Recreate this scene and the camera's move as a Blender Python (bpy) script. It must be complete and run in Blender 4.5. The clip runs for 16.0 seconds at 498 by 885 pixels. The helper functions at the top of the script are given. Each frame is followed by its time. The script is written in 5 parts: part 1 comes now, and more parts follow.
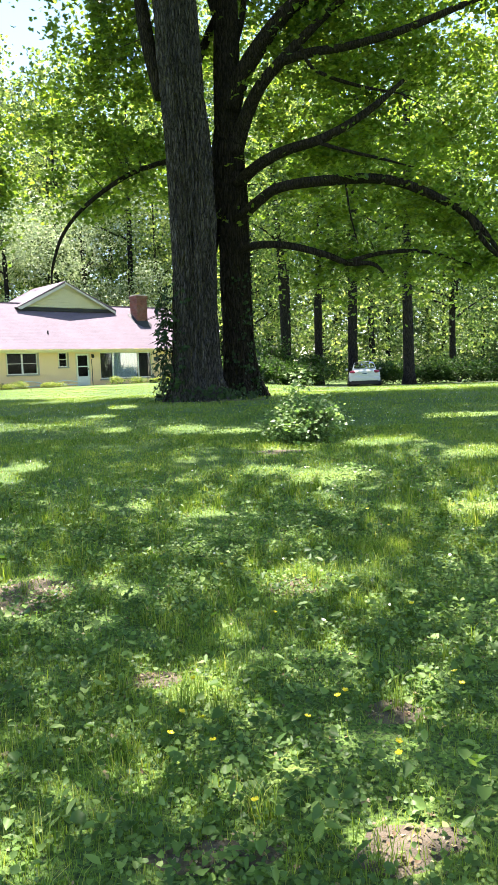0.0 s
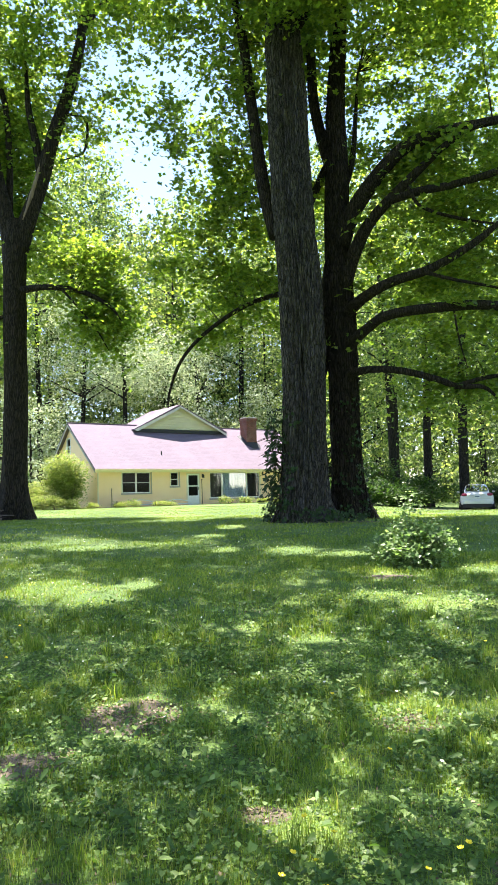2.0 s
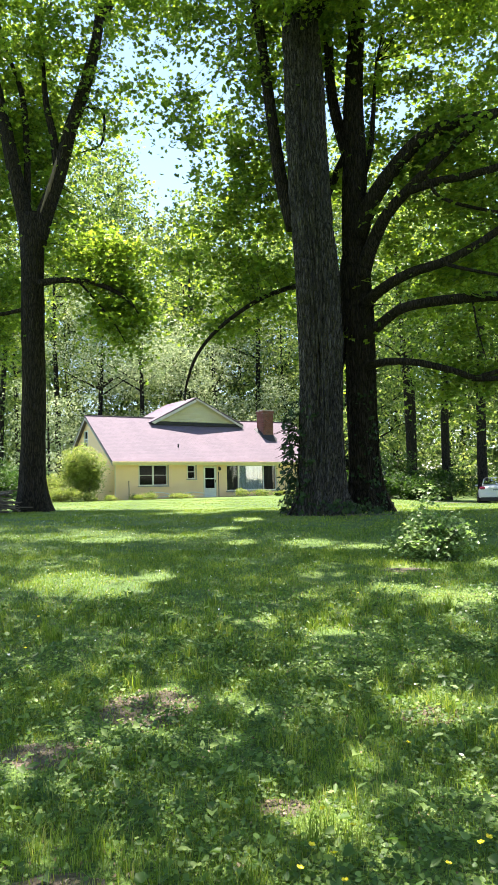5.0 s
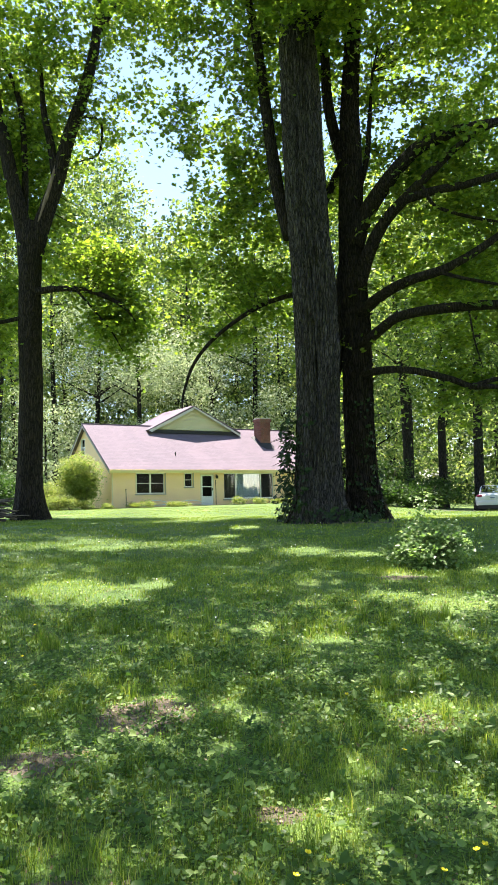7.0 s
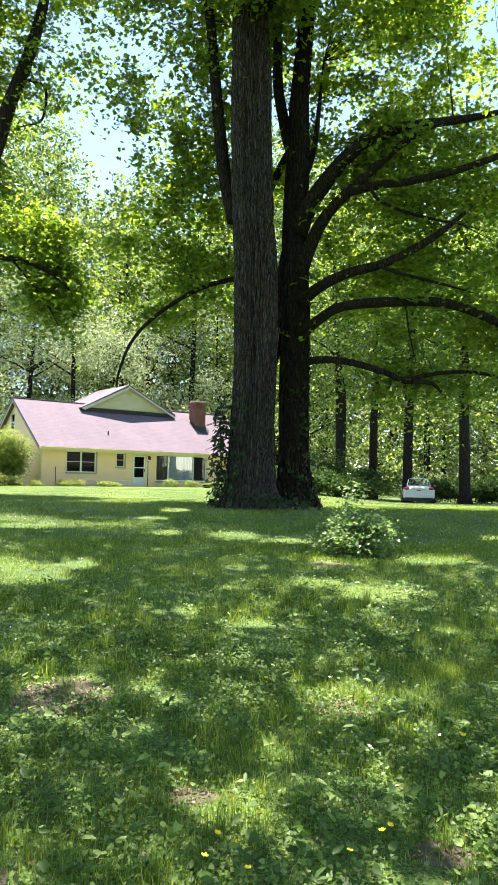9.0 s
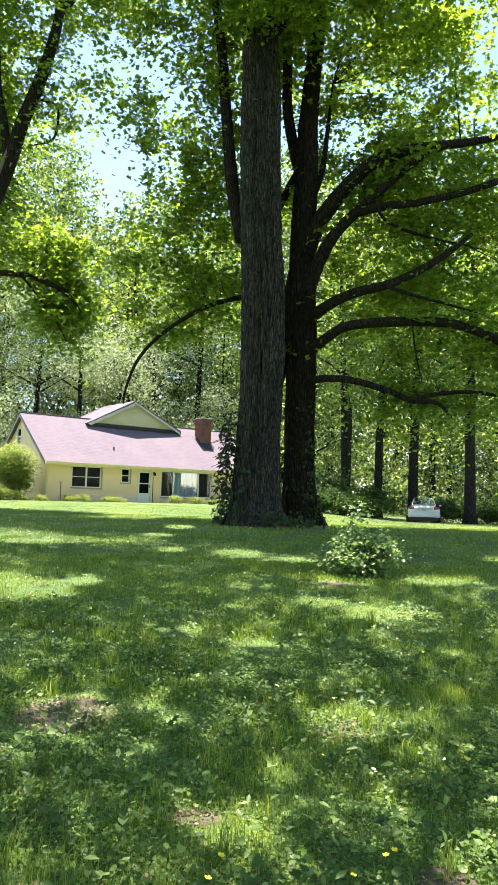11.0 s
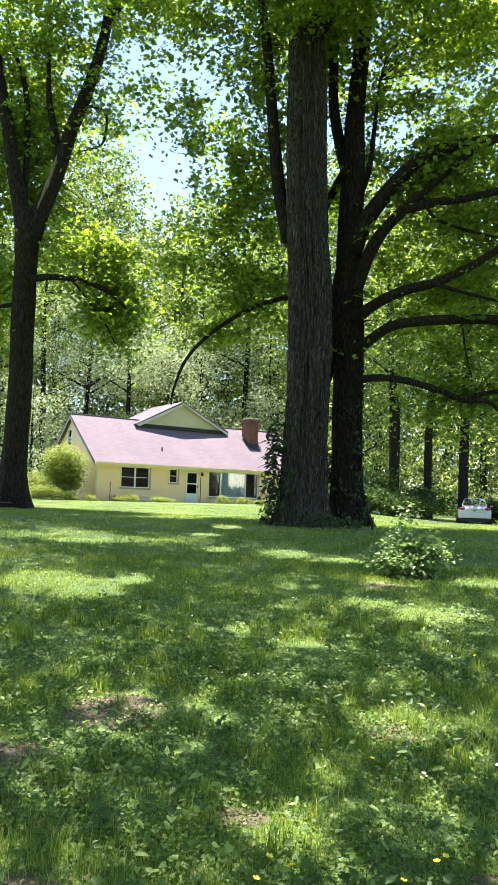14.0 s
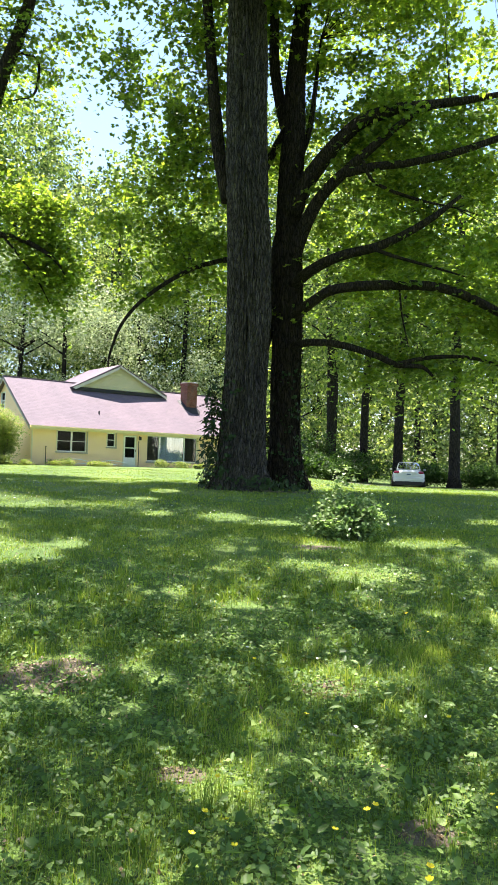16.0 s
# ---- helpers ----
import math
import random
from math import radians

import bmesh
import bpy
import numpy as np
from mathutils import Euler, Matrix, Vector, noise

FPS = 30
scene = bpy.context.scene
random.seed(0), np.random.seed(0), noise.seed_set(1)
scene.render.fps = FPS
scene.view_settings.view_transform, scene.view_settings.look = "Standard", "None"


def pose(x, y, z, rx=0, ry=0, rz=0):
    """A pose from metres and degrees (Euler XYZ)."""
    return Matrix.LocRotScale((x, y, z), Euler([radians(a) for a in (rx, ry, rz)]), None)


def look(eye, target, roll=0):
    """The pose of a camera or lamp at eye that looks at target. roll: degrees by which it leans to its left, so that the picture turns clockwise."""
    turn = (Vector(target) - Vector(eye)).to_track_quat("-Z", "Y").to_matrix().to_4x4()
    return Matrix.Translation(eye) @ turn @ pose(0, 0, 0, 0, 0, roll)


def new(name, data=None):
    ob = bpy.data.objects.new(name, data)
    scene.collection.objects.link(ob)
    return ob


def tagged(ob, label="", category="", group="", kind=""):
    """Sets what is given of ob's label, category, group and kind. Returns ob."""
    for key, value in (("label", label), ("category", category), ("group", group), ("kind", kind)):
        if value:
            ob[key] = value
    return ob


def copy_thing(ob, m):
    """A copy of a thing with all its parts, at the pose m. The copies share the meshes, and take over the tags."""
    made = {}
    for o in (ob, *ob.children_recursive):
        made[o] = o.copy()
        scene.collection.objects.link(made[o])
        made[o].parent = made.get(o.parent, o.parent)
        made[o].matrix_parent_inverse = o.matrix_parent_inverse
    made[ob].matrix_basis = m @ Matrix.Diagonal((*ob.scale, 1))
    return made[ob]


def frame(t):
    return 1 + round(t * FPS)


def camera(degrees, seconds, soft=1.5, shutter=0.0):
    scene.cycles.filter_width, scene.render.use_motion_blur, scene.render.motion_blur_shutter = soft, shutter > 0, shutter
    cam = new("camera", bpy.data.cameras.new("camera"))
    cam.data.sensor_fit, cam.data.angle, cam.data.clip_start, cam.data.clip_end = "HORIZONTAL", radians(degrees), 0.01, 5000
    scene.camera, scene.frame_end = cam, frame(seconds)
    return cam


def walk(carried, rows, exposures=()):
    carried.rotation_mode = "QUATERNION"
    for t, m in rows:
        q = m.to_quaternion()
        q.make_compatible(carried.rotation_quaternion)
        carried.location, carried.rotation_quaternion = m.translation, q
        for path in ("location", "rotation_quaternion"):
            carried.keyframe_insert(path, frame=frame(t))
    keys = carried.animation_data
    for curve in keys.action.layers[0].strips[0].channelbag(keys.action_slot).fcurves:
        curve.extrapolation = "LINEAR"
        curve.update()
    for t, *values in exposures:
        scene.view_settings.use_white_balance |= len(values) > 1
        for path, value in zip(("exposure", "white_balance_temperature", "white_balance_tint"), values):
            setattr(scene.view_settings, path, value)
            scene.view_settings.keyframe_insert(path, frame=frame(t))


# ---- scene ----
cam = camera(37.1, 16.0)

# seconds, eye x, y, z, heading from +y towards +x, tilt up, lean
PATH = [
    (0, 0.081, 0.031, 1.534, 41.709, -5.313, -2.186),
    (0.5, 0.049, 0.018, 1.540, 38.715, -3.956, -1.686),
    (1, 0.019, 0.003, 1.555, 36.425, -0.790, -1.634),
    (1.5, 0.003, -0.006, 1.562, 34.637, 2.246, -1.522),
    (2, 0.003, -0.003, 1.557, 33.821, 4.211, -1.417),
    (2.5, 0.006, -0.000, 1.557, 33.993, 5.108, -1.448),
    (3, 0.026, 0.011, 1.547, 34.960, 5.167, -1.480),
    (3.5, 0.024, 0.004, 1.546, 36.473, 4.801, -1.338),
    (4, 0.025, 0.026, 1.545, 38.046, 3.710, -0.809),
    (4.5, 0.008, 0.027, 1.548, 34.298, 3.439, -0.796),
    (4.7, 0.007, 0.024, 1.552, 32.650, 3.519, -1.221),
    (6.8, 0.002, 0.005, 1.543, 32.429, 4.311, -1.487),
    (7, -0.000, -0.000, 1.550, 32.755, 4.300, -1.327),
    (7.5, -0.008, 0.009, 1.552, 33.963, 4.246, -1.140),
    (8, 0.006, 0.013, 1.546, 35.657, 3.952, -0.556),
    (8.5, 0.030, 0.011, 1.549, 37.213, 3.303, 0.427),
    (8.7, 0.034, 0.009, 1.541, 37.619, 3.027, 0.889),
    (10.8, -0.000, -0.016, 1.559, 37.624, 3.880, 1.728),
    (11, 0.004, -0.011, 1.560, 37.371, 4.385, 1.786),
    (11.5, 0.006, -0.018, 1.563, 36.560, 5.078, 1.695),
    (12, 0.005, -0.006, 1.559, 35.455, 5.273, 1.819),
    (12.5, 0.004, 0.003, 1.559, 34.311, 5.045, 2.014),
    (13, 0.006, 0.002, 1.558, 33.528, 4.702, 2.120),
    (13.5, 0.000, -0.009, 1.560, 33.330, 4.490, 2.034),
    (14, 0.008, -0.006, 1.558, 33.728, 4.298, 1.877),
    (14.5, 0.016, 0.006, 1.549, 34.735, 3.918, 1.816),
    (15, 0.014, -0.006, 1.551, 36.330, 3.230, 1.755),
    (15.5, 0.024, 0.002, 1.548, 37.763, 2.396, 1.733),
    (16, 0.032, 0.010, 1.546, 38.534, 1.701, 1.811),
]


def aimed(x, y, z, heading, tilt, lean):
    h, p = radians(heading), radians(tilt)
    way = Vector((math.sin(h) * math.cos(p), math.cos(h) * math.cos(p), math.sin(p)))
    return look((x, y, z), Vector((x, y, z)) + way * 10, lean)


walk(cam, [(t, aimed(*r)) for t, *r in PATH], exposures=[(0.0, 2.20, 6450, 16), (1.5, 2.20, 6350, 19), (3.0, 2.03, 6450, 17), (4.7, 1.98, 6600, 15), (16.0, 1.98, 6600, 15)])

# ---- light ----
# the lawn's own axes: u to the right, v away from the viewer, turned 36 degrees from the house
TURN = radians(36)
W = Matrix.Rotation(-TURN, 4, "Z")
SUN_EL = radians(73)
SUN_U, SUN_V = -0.30, 0.954        # horizontal direction towards the sun on the lawn
sun_way = W @ Vector((SUN_U * math.cos(SUN_EL), SUN_V * math.cos(SUN_EL), math.sin(SUN_EL)))
sun_way.normalize()
sun_data = bpy.data.lights.new("sun", "SUN")
sun_data.energy, sun_data.angle, sun_data.color = 5.0, radians(0.53), (1.0, 0.95, 0.86)
sun = new("sun", sun_data)
sun.matrix_world = look((0, 0, 60), Vector((0, 0, 60)) - sun_way)
sky_world = bpy.data.worlds.new("sky")
scene.world = sky_world
sky_world.use_nodes = True
wn = sky_world.node_tree
sky = wn.nodes.new("ShaderNodeTexSky")
sky.sky_type, sky.sun_disc = "NISHITA", False
sky.sun_elevation = SUN_EL
sky.sun_rotation = math.atan2(sun_way.x, sun_way.y)
sky.air_density, sky.dust_density = 1.0, 0.2
wn.links.new(sky.outputs[0], wn.nodes["Background"].inputs[0])
wn.nodes["Background"].inputs[1].default_value = 0.097


# ---- materials ----
def material(name):
    m = bpy.data.materials.new(name)
    m.use_nodes = True
    nt = m.node_tree
    return m, nt, nt.nodes["Principled BSDF"]


def noise_node(nt, scale, detail=4, coords="Object", stretch=None):
    co = nt.nodes.new("ShaderNodeTexCoord")
    src = co.outputs[coords]
    if stretch:
        mp = nt.nodes.new("ShaderNodeMapping")
        mp.inputs["Scale"].default_value = stretch
        nt.links.new(src, mp.inputs[0])
        src = mp.outputs[0]
    n = nt.nodes.new("ShaderNodeTexNoise")
    n.inputs["Scale"].default_value, n.inputs["Detail"].default_value = scale, detail
    nt.links.new(src, n.inputs["Vector"])
    return n.outputs["Fac"]


def ramp(nt, fac, *stops):
    r = nt.nodes.new("ShaderNodeValToRGB")
    while len(r.color_ramp.elements) < len(stops):
        r.color_ramp.elements.new(0.5)
    for e, (p, c) in zip(r.color_ramp.elements, stops):
        e.position, e.color = p, (*c, 1)
    nt.links.new(fac, r.inputs[0])
    return r.outputs[0]


def mixed(nt, fac, a, b, mode="MIX"):
    m = nt.nodes.new("ShaderNodeMix")
    m.data_type, m.blend_type = "RGBA", mode
    for sock, v in ((m.inputs[0], fac), (m.inputs[6], a), (m.inputs[7], b)):
        if isinstance(v, (int, float)):
            sock.default_value = v
        elif isinstance(v, tuple):
            sock.default_value = (*v, 1)
        else:
            nt.links.new(v, sock)
    return m.outputs[2]


def bump(nt, bs, fac, strength=0.4, distance=0.02):
    b = nt.nodes.new("ShaderNodeBump")
    b.inputs["Strength"].default_value, b.inputs["Distance"].default_value = strength, distance
    nt.links.new(fac, b.inputs["Height"])
    nt.links.new(b.outputs[0], bs.inputs["Normal"])


def plain(name, a, b=None, rough=0.6, scale=3.0, metal=0.0, bumps=0.0, fine=40.0, stretch=None):
    """A painted or mineral surface: two tones at a broad scale, a little fine grain."""
    m, nt, bs = material(name)
    b = b or tuple(x * 0.82 for x in a)
    broad = ramp(nt, noise_node(nt, scale, 5, stretch=stretch), (0.35, a), (0.65, b))
    grain = noise_node(nt, fine, 3, stretch=stretch)
    col = mixed(nt, 0.25, broad, ramp(nt, grain, (0.3, tuple(x * 0.7 for x in a)), (0.7, tuple(min(1, x * 1.15) for x in a))))
    nt.links.new(col, bs.inputs["Base Color"])
    bs.inputs["Roughness"].default_value, bs.inputs["Metallic"].default_value = rough, metal
    if bumps:
        bump(nt, bs, grain, bumps)
    return m


def leaf_material(name, stops, through_col, gloss=0.5, share=0.45, patch=0.35, shine=0.3):
    """Leaves that let light through: tone by leaf, and by broad patches of the crown."""
    m, nt, bs = material(name)
    geo = nt.nodes.new("ShaderNodeNewGeometry")
    tone = ramp(nt, geo.outputs["Random Per Island"], *stops)
    tone = mixed(nt, 0.6, tone, ramp(nt, noise_node(nt, patch, 3), (0.3, (0.6, 0.68, 0.6)), (0.7, (1.3, 1.2, 1.0))), "MULTIPLY")
    nt.links.new(tone, bs.inputs["Base Color"])
    bs.inputs["Roughness"].default_value = gloss
    bs.inputs["Specular IOR Level"].default_value = shine
    tr = nt.nodes.new("ShaderNodeBsdfTranslucent")
    nt.links.new(mixed(nt, 1.0, tone, through_col, "MULTIPLY"), tr.inputs[0])
    mx = nt.nodes.new("ShaderNodeMixShader")
    mx.inputs[0].default_value = share
    nt.links.new(bs.outputs[0], mx.inputs[1])
    nt.links.new(tr.outputs[0], mx.inputs[2])
    nt.links.new(mx.outputs[0], nt.nodes["Material Output"].inputs[0])
    return m


MAPLE = leaf_material("maple_leaf", ((0.0, (0.048, 0.095, 0.024)), (0.5, (0.088, 0.156, 0.033)), (1.0, (0.158, 0.225, 0.052))), (3.2, 2.8, 1.0), share=0.55, shine=0.5, gloss=0.42)
GREY_LEAF = leaf_material("silver_leaf", ((0.0, (0.20, 0.255, 0.15)), (0.5, (0.34, 0.40, 0.25)), (1.0, (0.54, 0.58, 0.42))), (1.2, 1.3, 0.9), share=0.35)
WOOD_LEAF = leaf_material("wood_leaf", ((0.0, (0.026, 0.054, 0.022)), (0.5, (0.095, 0.155, 0.060)), (1.0, (0.25, 0.31, 0.14))), (2.2, 2.1, 1.0), patch=0.12, share=0.5)
BORDER_LEAF = leaf_material("border_leaf", ((0.0, (0.13, 0.20, 0.05)), (0.5, (0.22, 0.29, 0.08)), (1.0, (0.38, 0.40, 0.18))), (1.4, 1.4, 0.7), patch=2.0)
DARK_SHRUB = leaf_material("dark_shrub_leaf", ((0.0, (0.02, 0.05, 0.012)), (0.5, (0.035, 0.08, 0.018)), (1.0, (0.07, 0.13, 0.03))), (1.5, 1.6, 0.8), patch=1.0)
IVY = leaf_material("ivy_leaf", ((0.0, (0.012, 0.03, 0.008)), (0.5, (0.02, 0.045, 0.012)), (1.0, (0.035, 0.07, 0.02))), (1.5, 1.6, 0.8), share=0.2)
SAPLING = leaf_material("sapling_leaf", ((0.0, (0.08, 0.15, 0.055)), (0.5, (0.16, 0.24, 0.10)), (1.0, (0.30, 0.38, 0.20))), (1.4, 1.6, 0.8), gloss=0.35, patch=3.0)
GRASS = leaf_material("grass_blade", ((0.0, (0.095, 0.160, 0.028)), (0.5, (0.178, 0.260, 0.046)), (0.85, (0.285, 0.35, 0.078)), (1.0, (0.43, 0.40, 0.17))), (1.6, 1.7, 0.7), patch=0.6, share=0.35, gloss=0.6, shine=0.15)
WEED = leaf_material("weed_leaf", ((0.0, (0.045, 0.092, 0.024)), (0.5, (0.100, 0.175, 0.042)), (0.85, (0.165, 0.25, 0.068)), (1.0, (0.27, 0.36, 0.12))), (1.6, 1.8, 0.8), patch=1.2, share=0.3, gloss=0.5, shine=0.3)
LITTER = leaf_material("dry_leaf", ((0.0, (0.14, 0.09, 0.055)), (0.5, (0.26, 0.19, 0.12)), (1.0, (0.42, 0.34, 0.23))), (1.0, 0.9, 0.7), share=0.15)


def bark_material(name, dark, light, moss):
    m, nt, bs = material(name)
    fine = noise_node(nt, 60.0, 4, stretch=(1.0, 1.0, 0.35))
    co = nt.nodes.new("ShaderNodeTexCoord")
    warp = nt.nodes.new("ShaderNodeTexNoise")
    warp.inputs["Scale"].default_value = 5.0
    shift = nt.nodes.new("ShaderNodeVectorMath")
    shift.operation = "MULTIPLY_ADD"
    shift.inputs[1].default_value = (0.10, 0.10, 0.3)
    mp = nt.nodes.new("ShaderNodeMapping")
    mp.inputs["Scale"].default_value = (1.0, 1.0, 0.13)
    cells = nt.nodes.new("ShaderNodeTexVoronoi")
    cells.feature = "DISTANCE_TO_EDGE"
    cells.inputs["Scale"].default_value = 17.0
    ridge = nt.nodes.new("ShaderNodeMath")
    ridge.operation = "MULTIPLY"
    ridge.inputs[1].default_value = 2.6
    nt.links.new(co.outputs["Object"], warp.inputs["Vector"])
    nt.links.new(warp.outputs["Color"], shift.inputs[0]), nt.links.new(co.outputs["Object"], shift.inputs[2])
    nt.links.new(shift.outputs[0], mp.inputs[0]), nt.links.new(mp.outputs[0], cells.inputs["Vector"])
    nt.links.new(cells.outputs["Distance"], ridge.inputs[0])
    mid = tuple((a + b) * 0.5 for a, b in zip(dark, light))
    col = ramp(nt, ridge.outputs[0], (0.03, tuple(a * 0.4 for a in dark)), (0.30, mid), (0.8, light))
    col = mixed(nt, ramp(nt, noise_node(nt, 0.9, 4), (0.50, (0, 0, 0)), (0.80, (0.6, 0.6, 0.6))), col, moss)
    col = mixed(nt, 0.25, col, ramp(nt, fine, (0.3, dark), (0.7, light)))
    nt.links.new(col, bs.inputs["Base Color"])
    bs.inputs["Roughness"].default_value = 0.95
    bs.inputs["Specular IOR Level"].default_value = 0.15
    add = nt.nodes.new("ShaderNodeMath")
    add.operation = "MULTIPLY_ADD"
    add.inputs[1].default_value = 0.25
    nt.links.new(fine, add.inputs[0]), nt.links.new(ridge.outputs[0], add.inputs[2])
    bump(nt, bs, add.outputs[0], 1.0, 0.05)
    return m


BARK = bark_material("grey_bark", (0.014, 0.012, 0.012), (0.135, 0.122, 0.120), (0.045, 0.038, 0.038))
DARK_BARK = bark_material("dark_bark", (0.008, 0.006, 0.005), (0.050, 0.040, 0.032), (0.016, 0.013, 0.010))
FAR_BARK = bark_material("far_bark", (0.014, 0.012, 0.010), (0.046, 0.039, 0.034), (0.024, 0.026, 0.018))


def ground_material():
    m, nt, bs = material("lawn_ground")
    green = ramp(nt, noise_node(nt, 0.5, 6), (0.3, (0.046, 0.098, 0.020)), (0.5, (0.085, 0.150, 0.030)), (0.72, (0.145, 0.200, 0.044)))
    fine = noise_node(nt, 55.0, 6)
    green = mixed(nt, 0.9, green, ramp(nt, fine, (0.34, (0.15, 0.17, 0.16)), (0.66, (1.75, 1.65, 1.4))), "MULTIPLY")
    soil = ramp(nt, noise_node(nt, 14.0, 6), (0.3, (0.07, 0.05, 0.032)), (0.7, (0.19, 0.145, 0.10)))
    bare = ramp(nt, noise_node(nt, 1.3, 5), (0.66, (0, 0, 0)), (0.78, (1, 1, 1)))
    nt.links.new(mixed(nt, bare, green, soil), bs.inputs["Base Color"])
    bs.inputs["Roughness"].default_value = 0.95
    bump(nt, bs, fine, 0.6, 0.03)
    return m


GROUND = ground_material()
SOIL = plain("bare_soil", (0.135, 0.105, 0.075), (0.06, 0.046, 0.033), 0.95, 9.0, bumps=0.7, fine=70)
GRAVEL = plain("drive_gravel", (0.24, 0.22, 0.17), (0.17, 0.16, 0.11), 0.9, 2.0, bumps=0.4, fine=60)
STUCCO = plain("yellow_stucco", (0.93, 0.66, 0.41), (0.88, 0.615, 0.375), 0.85, 1.2, bumps=0.12, fine=70)
SIDING = plain("pale_siding", (0.62, 0.58, 0.38), (0.56, 0.52, 0.34), 0.7, 1.0)
TRIM = plain("cream_trim", (0.78, 0.66, 0.47), (0.68, 0.56, 0.40), 0.6, 4)
GREY_TRIM = plain("grey_trim", (0.36, 0.34, 0.30), None, 0.6, 4)
PALE_TRIM = plain("pale_trim", (0.60, 0.59, 0.56), None, 0.6, 4)
WHITE = plain("white_paint", (0.80, 0.80, 0.78), (0.72, 0.72, 0.70), 0.45, 5)
# near-black: painted shadow under gable and chimney, and the vent pipe's own colour
SHADE_VENT = plain("shade_and_vent_dark", (0.018, 0.018, 0.020), (0.028, 0.028, 0.03), 0.7, 3)
CURTAIN = plain("brown_curtain", (0.11, 0.085, 0.075), (0.15, 0.12, 0.10), 0.9, 3, stretch=(8, 1, 0.3))
# sheer cloth, its pale blue painted in for sky reflected in the glass
SKY_SHEER = plain("sky_tinted_curtain", (0.62, 0.70, 0.80), (0.40, 0.47, 0.52), 0.9, 2.2, stretch=(5, 1, 0.5))
INSIDE = plain("room_dark", (0.06, 0.055, 0.05), None, 0.9, 2)
BLACK = plain("black_metal", (0.02, 0.02, 0.022), None, 0.45, 6, 0.4)
CAR_PAINT = plain("white_car_paint", (0.58, 0.585, 0.61), (0.55, 0.555, 0.58), 0.2, 1.0)
RUBBER = plain("tyre_rubber", (0.022, 0.022, 0.023), None, 0.8, 12)
ALLOY = plain("wheel_alloy", (0.55, 0.56, 0.58), None, 0.35, 6, 0.8)
PLATE = plain("plate_white", (0.62, 0.66, 0.70), None, 0.5, 10)
PLATE_BAR = plain("plate_ink", (0.05, 0.08, 0.18), None, 0.5, 10)
PETAL = plain("yellow_petal", (0.86, 0.70, 0.02), (0.80, 0.58, 0.01), 0.35, 30)
CLOVER_HEAD = plain("clover_head", (0.72, 0.72, 0.62), (0.6, 0.62, 0.45), 0.7, 30)
SCAR = plain("split_wood", (0.20, 0.145, 0.105), (0.06, 0.042, 0.032), 0.9, 9, bumps=0.4, stretch=(1, 1, 0.25))
STEM = plain("green_stem", (0.09, 0.16, 0.04), None, 0.6, 20)
DEADWOOD = plain("dead_wood", (0.16, 0.13, 0.11), (0.07, 0.055, 0.045), 0.95, 6, bumps=0.4, stretch=(1, 1, 0.3))


def shingle_material():
    m, nt, bs = material("roof_shingle")
    co = nt.nodes.new("ShaderNodeTexCoord")
    br = nt.nodes.new("ShaderNodeTexBrick")
    br.inputs["Scale"].default_value = 1.0
    br.inputs["Brick Width"].default_value, br.inputs["Row Height"].default_value = 0.30, 0.14
    br.inputs["Mortar Size"].default_value = 0.006
    br.inputs["Color1"].default_value, br.inputs["Color2"].default_value = (0.142, 0.108, 0.132, 1), (0.165, 0.127, 0.154, 1)
    br.inputs["Mortar"].default_value = (0.09, 0.075, 0.085, 1)
    nt.links.new(co.outputs["Object"], br.inputs["Vector"])
    stain = ramp(nt, noise_node(nt, 0.5, 5, stretch=(1, 0.35, 1)), (0.3, (0.85, 0.85, 0.87)), (0.7, (1.08, 1.04, 1.04)))
    nt.links.new(mixed(nt, 1.0, br.outputs[0], stain, "MULTIPLY"), bs.inputs["Base Color"])
    bs.inputs["Roughness"].default_value = 0.85
    bump(nt, bs, noise_node(nt, 50, 3), 0.3, 0.01)
    return m


def brick_material():
    m, nt, bs = material("chimney_brick")
    co = nt.nodes.new("ShaderNodeTexCoord")
    mp = nt.nodes.new("ShaderNodeMapping")
    mp.inputs["Rotation"].default_value = (radians(90), 0, 0)
    nt.links.new(co.outputs["Object"], mp.inputs[0])
    br = nt.nodes.new("ShaderNodeTexBrick")
    br.inputs["Scale"].default_value = 1.0
    br.inputs["Brick Width"].default_value, br.inputs["Row Height"].default_value = 0.21, 0.075
    br.inputs["Mortar Size"].default_value = 0.008
    br.inputs["Color1"].default_value, br.inputs["Color2"].default_value = (0.13, 0.045, 0.032, 1), (0.20, 0.07, 0.048, 1)
    br.inputs["Mortar"].default_value = (0.20, 0.15, 0.13, 1)
    nt.links.new(mp.outputs[0], br.inputs["Vector"])
    nt.links.new(mixed(nt, 0.5, br.outputs[0], ramp(nt, noise_node(nt, 3, 4), (0.3, (0.6, 0.55, 0.5)), (0.7, (1.2, 1.15, 1.1))), "MULTIPLY"), bs.inputs["Base Color"])
    bs.inputs["Roughness"].default_value = 0.9
    return m


